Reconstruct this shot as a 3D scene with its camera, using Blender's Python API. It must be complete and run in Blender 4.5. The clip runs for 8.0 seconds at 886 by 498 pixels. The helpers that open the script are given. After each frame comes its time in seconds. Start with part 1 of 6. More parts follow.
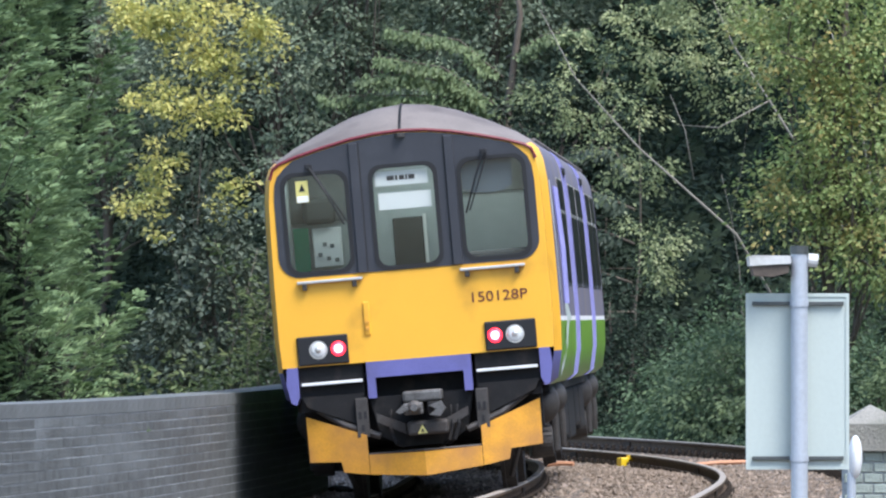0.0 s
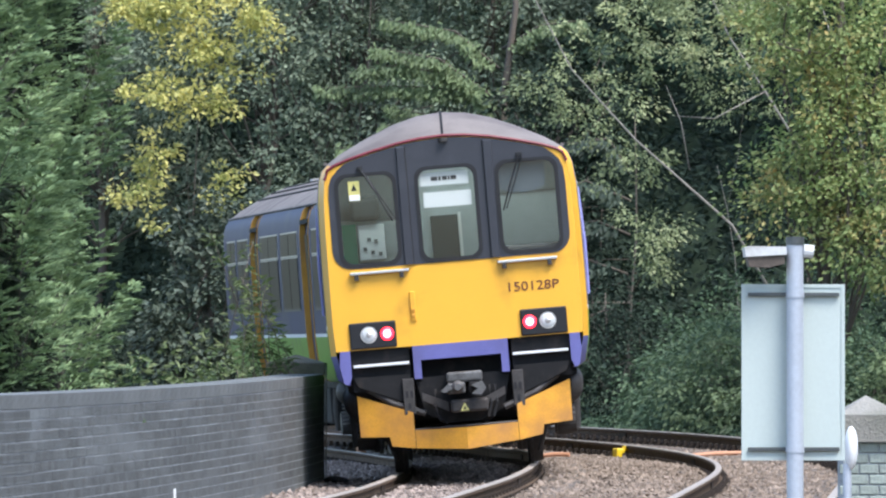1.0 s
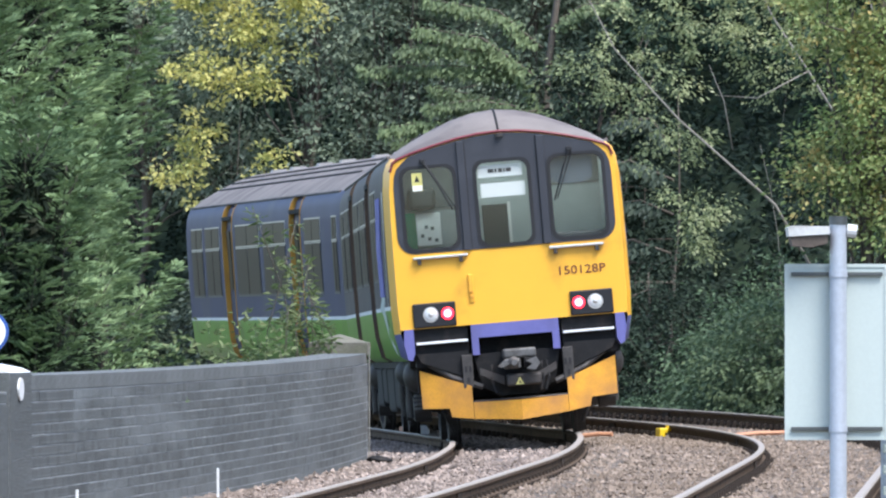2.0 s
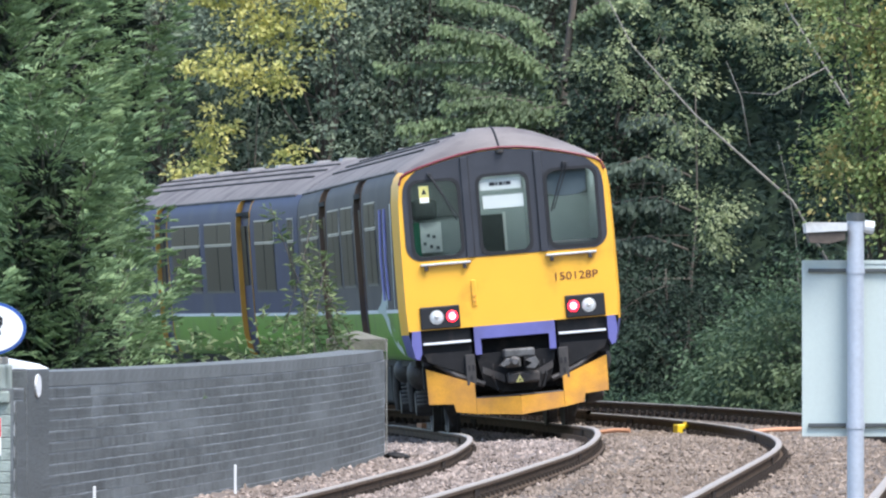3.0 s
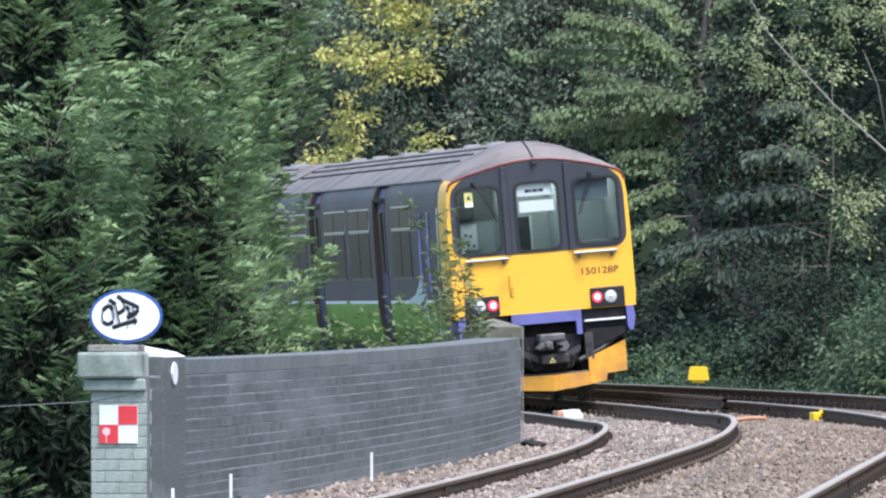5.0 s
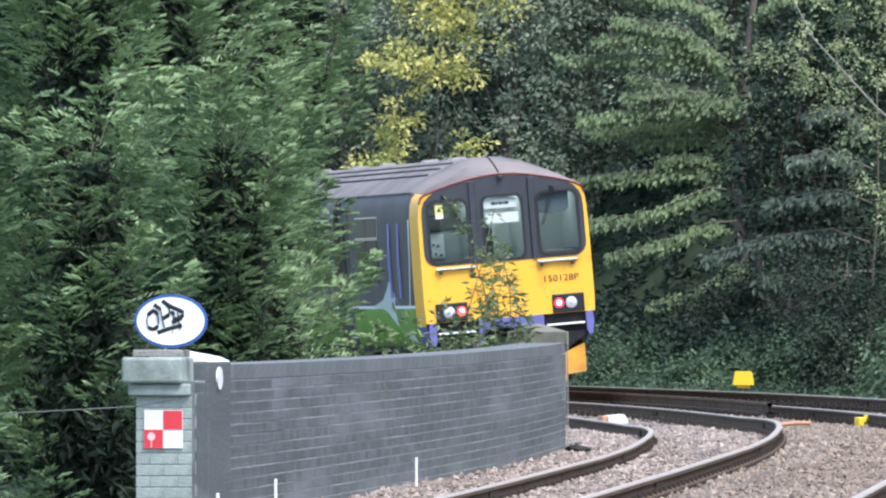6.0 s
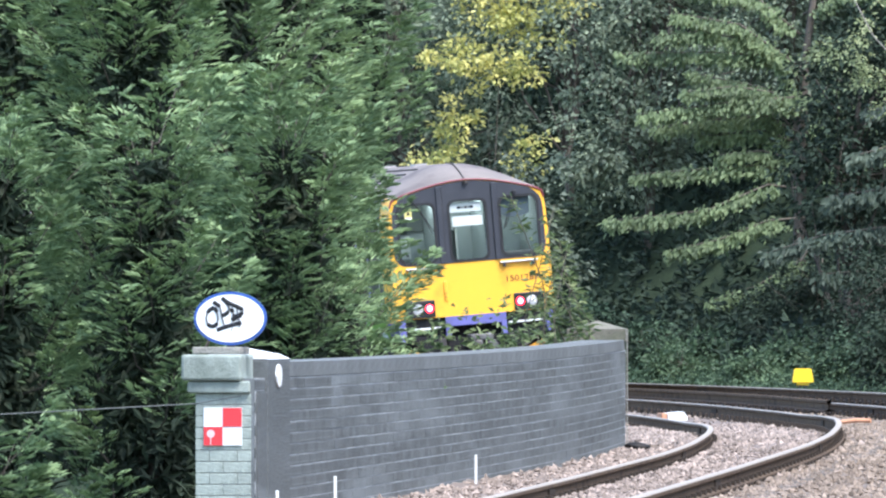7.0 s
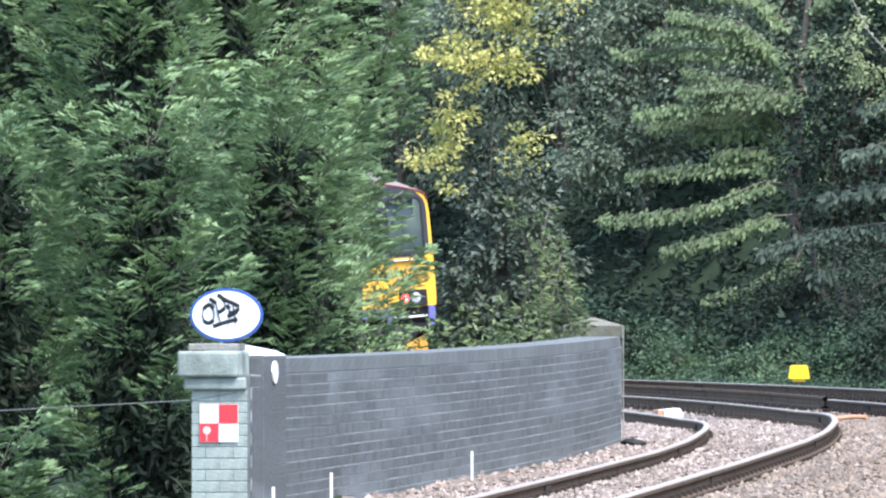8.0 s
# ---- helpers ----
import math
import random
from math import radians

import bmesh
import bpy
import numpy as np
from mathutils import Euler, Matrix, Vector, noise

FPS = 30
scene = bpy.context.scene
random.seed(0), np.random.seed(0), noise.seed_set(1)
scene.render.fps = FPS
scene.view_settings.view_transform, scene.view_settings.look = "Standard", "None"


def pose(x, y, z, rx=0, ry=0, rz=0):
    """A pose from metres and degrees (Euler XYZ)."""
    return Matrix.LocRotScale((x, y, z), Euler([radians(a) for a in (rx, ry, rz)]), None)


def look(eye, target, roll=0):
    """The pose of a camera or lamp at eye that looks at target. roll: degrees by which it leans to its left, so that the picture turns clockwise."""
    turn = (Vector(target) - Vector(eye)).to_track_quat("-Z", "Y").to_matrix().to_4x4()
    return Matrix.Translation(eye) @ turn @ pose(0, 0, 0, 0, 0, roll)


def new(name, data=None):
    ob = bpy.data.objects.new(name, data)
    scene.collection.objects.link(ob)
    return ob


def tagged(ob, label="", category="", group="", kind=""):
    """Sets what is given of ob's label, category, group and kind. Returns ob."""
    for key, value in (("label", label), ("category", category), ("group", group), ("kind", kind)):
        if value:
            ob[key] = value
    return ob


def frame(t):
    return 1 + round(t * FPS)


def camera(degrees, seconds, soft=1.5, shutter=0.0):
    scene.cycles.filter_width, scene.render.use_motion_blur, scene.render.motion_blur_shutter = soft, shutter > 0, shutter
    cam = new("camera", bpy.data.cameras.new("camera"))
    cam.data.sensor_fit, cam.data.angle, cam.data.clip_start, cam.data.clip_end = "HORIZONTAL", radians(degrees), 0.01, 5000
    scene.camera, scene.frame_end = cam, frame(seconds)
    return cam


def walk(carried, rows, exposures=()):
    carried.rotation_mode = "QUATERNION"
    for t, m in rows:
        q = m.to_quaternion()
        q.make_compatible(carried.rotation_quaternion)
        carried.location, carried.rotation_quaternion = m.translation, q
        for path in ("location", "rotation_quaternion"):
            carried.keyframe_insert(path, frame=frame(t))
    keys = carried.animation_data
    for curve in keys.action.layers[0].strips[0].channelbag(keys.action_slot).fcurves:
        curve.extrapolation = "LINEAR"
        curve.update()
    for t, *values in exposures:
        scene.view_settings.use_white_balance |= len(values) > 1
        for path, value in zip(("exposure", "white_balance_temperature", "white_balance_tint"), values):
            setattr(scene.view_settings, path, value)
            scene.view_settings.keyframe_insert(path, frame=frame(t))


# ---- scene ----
# ---- camera ----
cam = camera(5.54, 8.0, soft=2.2)
EYE = (0.0, 0.0, 1.1)
HORIZON = 142.0          # the level line lies this far below the middle at rest
FOCAL = 16200.0


def aim(dx, dy):
    """The pose of the hand-held camera, panned and tilted by small steps from its last direction."""
    return look(EYE, (-dx / FOCAL * 100, 100.0, EYE[2] + (HORIZON + dy) / FOCAL * 100))


PATH = [(0.0, -518.2, 82.4), (0.5, -582.4, 50.2), (1.0, -525.8, 66.3), (1.5, -492.2, 65.6), (1.7, -475.2, 53.4),
        (2.8, -413.4, 1.5), (3.0, -418.8, 23.8), (3.5, -336.2, 27.6), (4.0, -314.7, -21.4), (4.5, -237.3, 18.4),
        (5.0, -177.6, 2.2), (6.3, -70.4, 12.3), (6.5, -47.5, 6.1), (7.0, 6.9, 6.1), (7.5, 7.6, 0.0), (8.0, 0.0, 0.0)]
walk(cam, [(t, aim(dx, dy)) for t, dx, dy in PATH], exposures=[(0.0, 1.24, 6250, 10), (1.0, 1.33, 6250, 10), (3.5, 1.34, 6250, 10), (5.0, 1.35, 6200, 10), (6.5, 1.56, 6150, 10), (8.0, 1.86, 6100, 10)])

# ---- light ----
SUN_EL, SUN_AZ = 60.0, 140.0      # degrees; azimuth from +y towards +x
world = bpy.data.worlds.new("sky")
scene.world = world
world.use_nodes = True
wn = world.node_tree.nodes
sky = wn.new("ShaderNodeTexSky")
sky.sky_type, sky.sun_disc = "NISHITA", False
sky.sun_elevation, sky.sun_rotation = radians(SUN_EL), radians(SUN_AZ)
sky.dust_density, sky.air_density = 1.5, 1.0
world.node_tree.links.new(sky.outputs[0], wn["Background"].inputs[0])
wn["Background"].inputs[1].default_value = 0.15
sun = new("sun", bpy.data.lights.new("sun", "SUN"))
sun.data.energy, sun.data.angle, sun.data.color = 2.1, radians(30), (1.0, 0.97, 0.93)
sun_from = Vector((math.sin(radians(SUN_AZ)) * math.cos(radians(SUN_EL)), math.cos(radians(SUN_AZ)) * math.cos(radians(SUN_EL)), math.sin(radians(SUN_EL))))
sun.matrix_world = look(sun_from * 300, (0, 0, 0))


# ---- materials ----
def material(name, color, rough=0.6, metal=0.0, vary=0.15, scale=6.0, fine=60.0, bump=0.0, islands=0.0, dirt=None, dirt_amount=0.0, dirt_scale=1.5, spec=0.5, stretch=(1, 1, 1)):
    """A surface with coarse and fine variation, optional dirt in patches and relief."""
    m = bpy.data.materials.new(name)
    m.use_nodes = True
    n, l = m.node_tree.nodes, m.node_tree.links
    b = n["Principled BSDF"]
    b.inputs["Roughness"].default_value, b.inputs["Metallic"].default_value = rough, metal
    b.inputs["Specular IOR Level"].default_value = spec
    co = n.new("ShaderNodeTexCoord")
    mp = n.new("ShaderNodeMapping")
    mp.inputs["Scale"].default_value = stretch
    l.new(co.outputs["Object"], mp.inputs[0])
    n1, n2 = n.new("ShaderNodeTexNoise"), n.new("ShaderNodeTexNoise")
    for k, s in ((n1, scale), (n2, fine)):
        k.inputs["Scale"].default_value, k.inputs["Detail"].default_value = s, 5.0
        l.new(mp.outputs[0], k.inputs["Vector"])
    ad = n.new("ShaderNodeMath"); ad.operation = "ADD"
    l.new(n1.outputs[0], ad.inputs[0]); l.new(n2.outputs[0], ad.inputs[1])
    mr = n.new("ShaderNodeMapRange")
    mr.inputs["From Min"].default_value, mr.inputs["From Max"].default_value = 0.6, 1.4
    mr.inputs["To Min"].default_value, mr.inputs["To Max"].default_value = 1 - vary, 1 + vary
    l.new(ad.outputs[0], mr.inputs[0])
    value = mr.outputs[0]
    if islands:
        ge = n.new("ShaderNodeNewGeometry")
        oi = n.new("ShaderNodeObjectInfo")
        s1 = n.new("ShaderNodeMath"); s1.operation = "ADD"
        l.new(ge.outputs["Random Per Island"], s1.inputs[0]); l.new(oi.outputs["Random"], s1.inputs[1])
        fr = n.new("ShaderNodeMath"); fr.operation = "FRACT"
        l.new(s1.outputs[0], fr.inputs[0])
        m2 = n.new("ShaderNodeMapRange")
        m2.inputs["To Min"].default_value, m2.inputs["To Max"].default_value = 1 - islands, 1 + islands
        l.new(fr.outputs[0], m2.inputs[0])
        mu = n.new("ShaderNodeMath"); mu.operation = "MULTIPLY"
        l.new(value, mu.inputs[0]); l.new(m2.outputs[0], mu.inputs[1])
        value = mu.outputs[0]
    vm = n.new("ShaderNodeVectorMath"); vm.operation = "SCALE"
    vm.inputs[0].default_value = color
    l.new(value, vm.inputs["Scale"])
    out = vm.outputs[0]
    if dirt:
        n3 = n.new("ShaderNodeTexNoise")
        n3.inputs["Scale"].default_value, n3.inputs["Detail"].default_value = dirt_scale, 7.0
        l.new(mp.outputs[0], n3.inputs["Vector"])
        m3 = n.new("ShaderNodeMapRange")
        m3.inputs["From Min"].default_value, m3.inputs["From Max"].default_value = 0.62 - 0.3 * dirt_amount, 0.75
        l.new(n3.outputs[0], m3.inputs[0])
        mx = n.new("ShaderNodeMix"); mx.data_type = "RGBA"
        mx.inputs["B"].default_value = (*dirt, 1)
        mx.clamp_factor = True
        l.new(out, mx.inputs["A"]); l.new(m3.outputs[0], mx.inputs["Factor"])
        out = mx.outputs["Result"]
    l.new(out, b.inputs["Base Color"])
    if bump:
        bp = n.new("ShaderNodeBump")
        bp.inputs["Strength"].default_value, bp.inputs["Distance"].default_value = bump, 0.02
        l.new(ad.outputs[0], bp.inputs["Height"]); l.new(bp.outputs[0], b.inputs["Normal"])
    return m


def leaf_material(name, tones, rough=0.55, through_light=0.3, spec=0.35):
    """Leaves: each takes a tone of its own, with patches over the crown, and lets some light through."""
    m = bpy.data.materials.new(name)
    m.use_nodes = True
    n, l = m.node_tree.nodes, m.node_tree.links
    b, o = n["Principled BSDF"], n["Material Output"]
    b.inputs["Roughness"].default_value = rough
    b.inputs["Specular IOR Level"].default_value = spec
    ge = n.new("ShaderNodeNewGeometry")
    co = n.new("ShaderNodeTexCoord")
    no = n.new("ShaderNodeTexNoise")
    no.inputs["Scale"].default_value, no.inputs["Detail"].default_value = 1.1, 3.0
    l.new(co.outputs["Object"], no.inputs["Vector"])
    ad = n.new("ShaderNodeMath"); ad.operation = "MULTIPLY_ADD"
    ad.inputs[1].default_value = 0.28
    l.new(ge.outputs["Random Per Island"], ad.inputs[0]); l.new(no.outputs[0], ad.inputs[2])
    mr = n.new("ShaderNodeMapRange")
    mr.inputs["From Min"].default_value, mr.inputs["From Max"].default_value = 0.36, 0.93
    l.new(ad.outputs[0], mr.inputs[0])
    cr = n.new("ShaderNodeValToRGB")
    e = cr.color_ramp.elements
    while len(e) < len(tones):
        e.new(0.5)
    for i, c in enumerate(tones):
        e[i].position, e[i].color = i / (len(tones) - 1), (*c, 1)
    l.new(mr.outputs[0], cr.inputs[0])
    l.new(cr.outputs[0], b.inputs["Base Color"])
    tr = n.new("ShaderNodeBsdfTranslucent")
    l.new(cr.outputs[0], tr.inputs[0])
    mx = n.new("ShaderNodeMixShader")
    mx.inputs[0].default_value = through_light
    l.new(b.outputs[0], mx.inputs[1]); l.new(tr.outputs[0], mx.inputs[2]); l.new(mx.outputs[0], o.inputs[0])
    return m


def glowing(name, color, strength):
    m = material(name, color, 0.3)
    b = m.node_tree.nodes["Principled BSDF"]
    b.inputs["Emission Color"].default_value = (*color, 1)
    b.inputs["Emission Strength"].default_value = strength
    return m


def glass(name, tint=(0.9, 0.94, 0.94), clear=0.85):
    m = bpy.data.materials.new(name)
    m.use_nodes = True
    n, l = m.node_tree.nodes, m.node_tree.links
    n.remove(n["Principled BSDF"])
    t, g, f, x = n.new("ShaderNodeBsdfTransparent"), n.new("ShaderNodeBsdfGlossy"), n.new("ShaderNodeFresnel"), n.new("ShaderNodeMixShader")
    t.inputs[0].default_value = (*[c * clear for c in tint], 1)
    g.inputs["Roughness"].default_value = 0.04
    f.inputs[0].default_value = 1.5
    l.new(f.outputs[0], x.inputs[0]); l.new(t.outputs[0], x.inputs[1]); l.new(g.outputs[0], x.inputs[2])
    l.new(x.outputs[0], n["Material Output"].inputs[0])
    return m


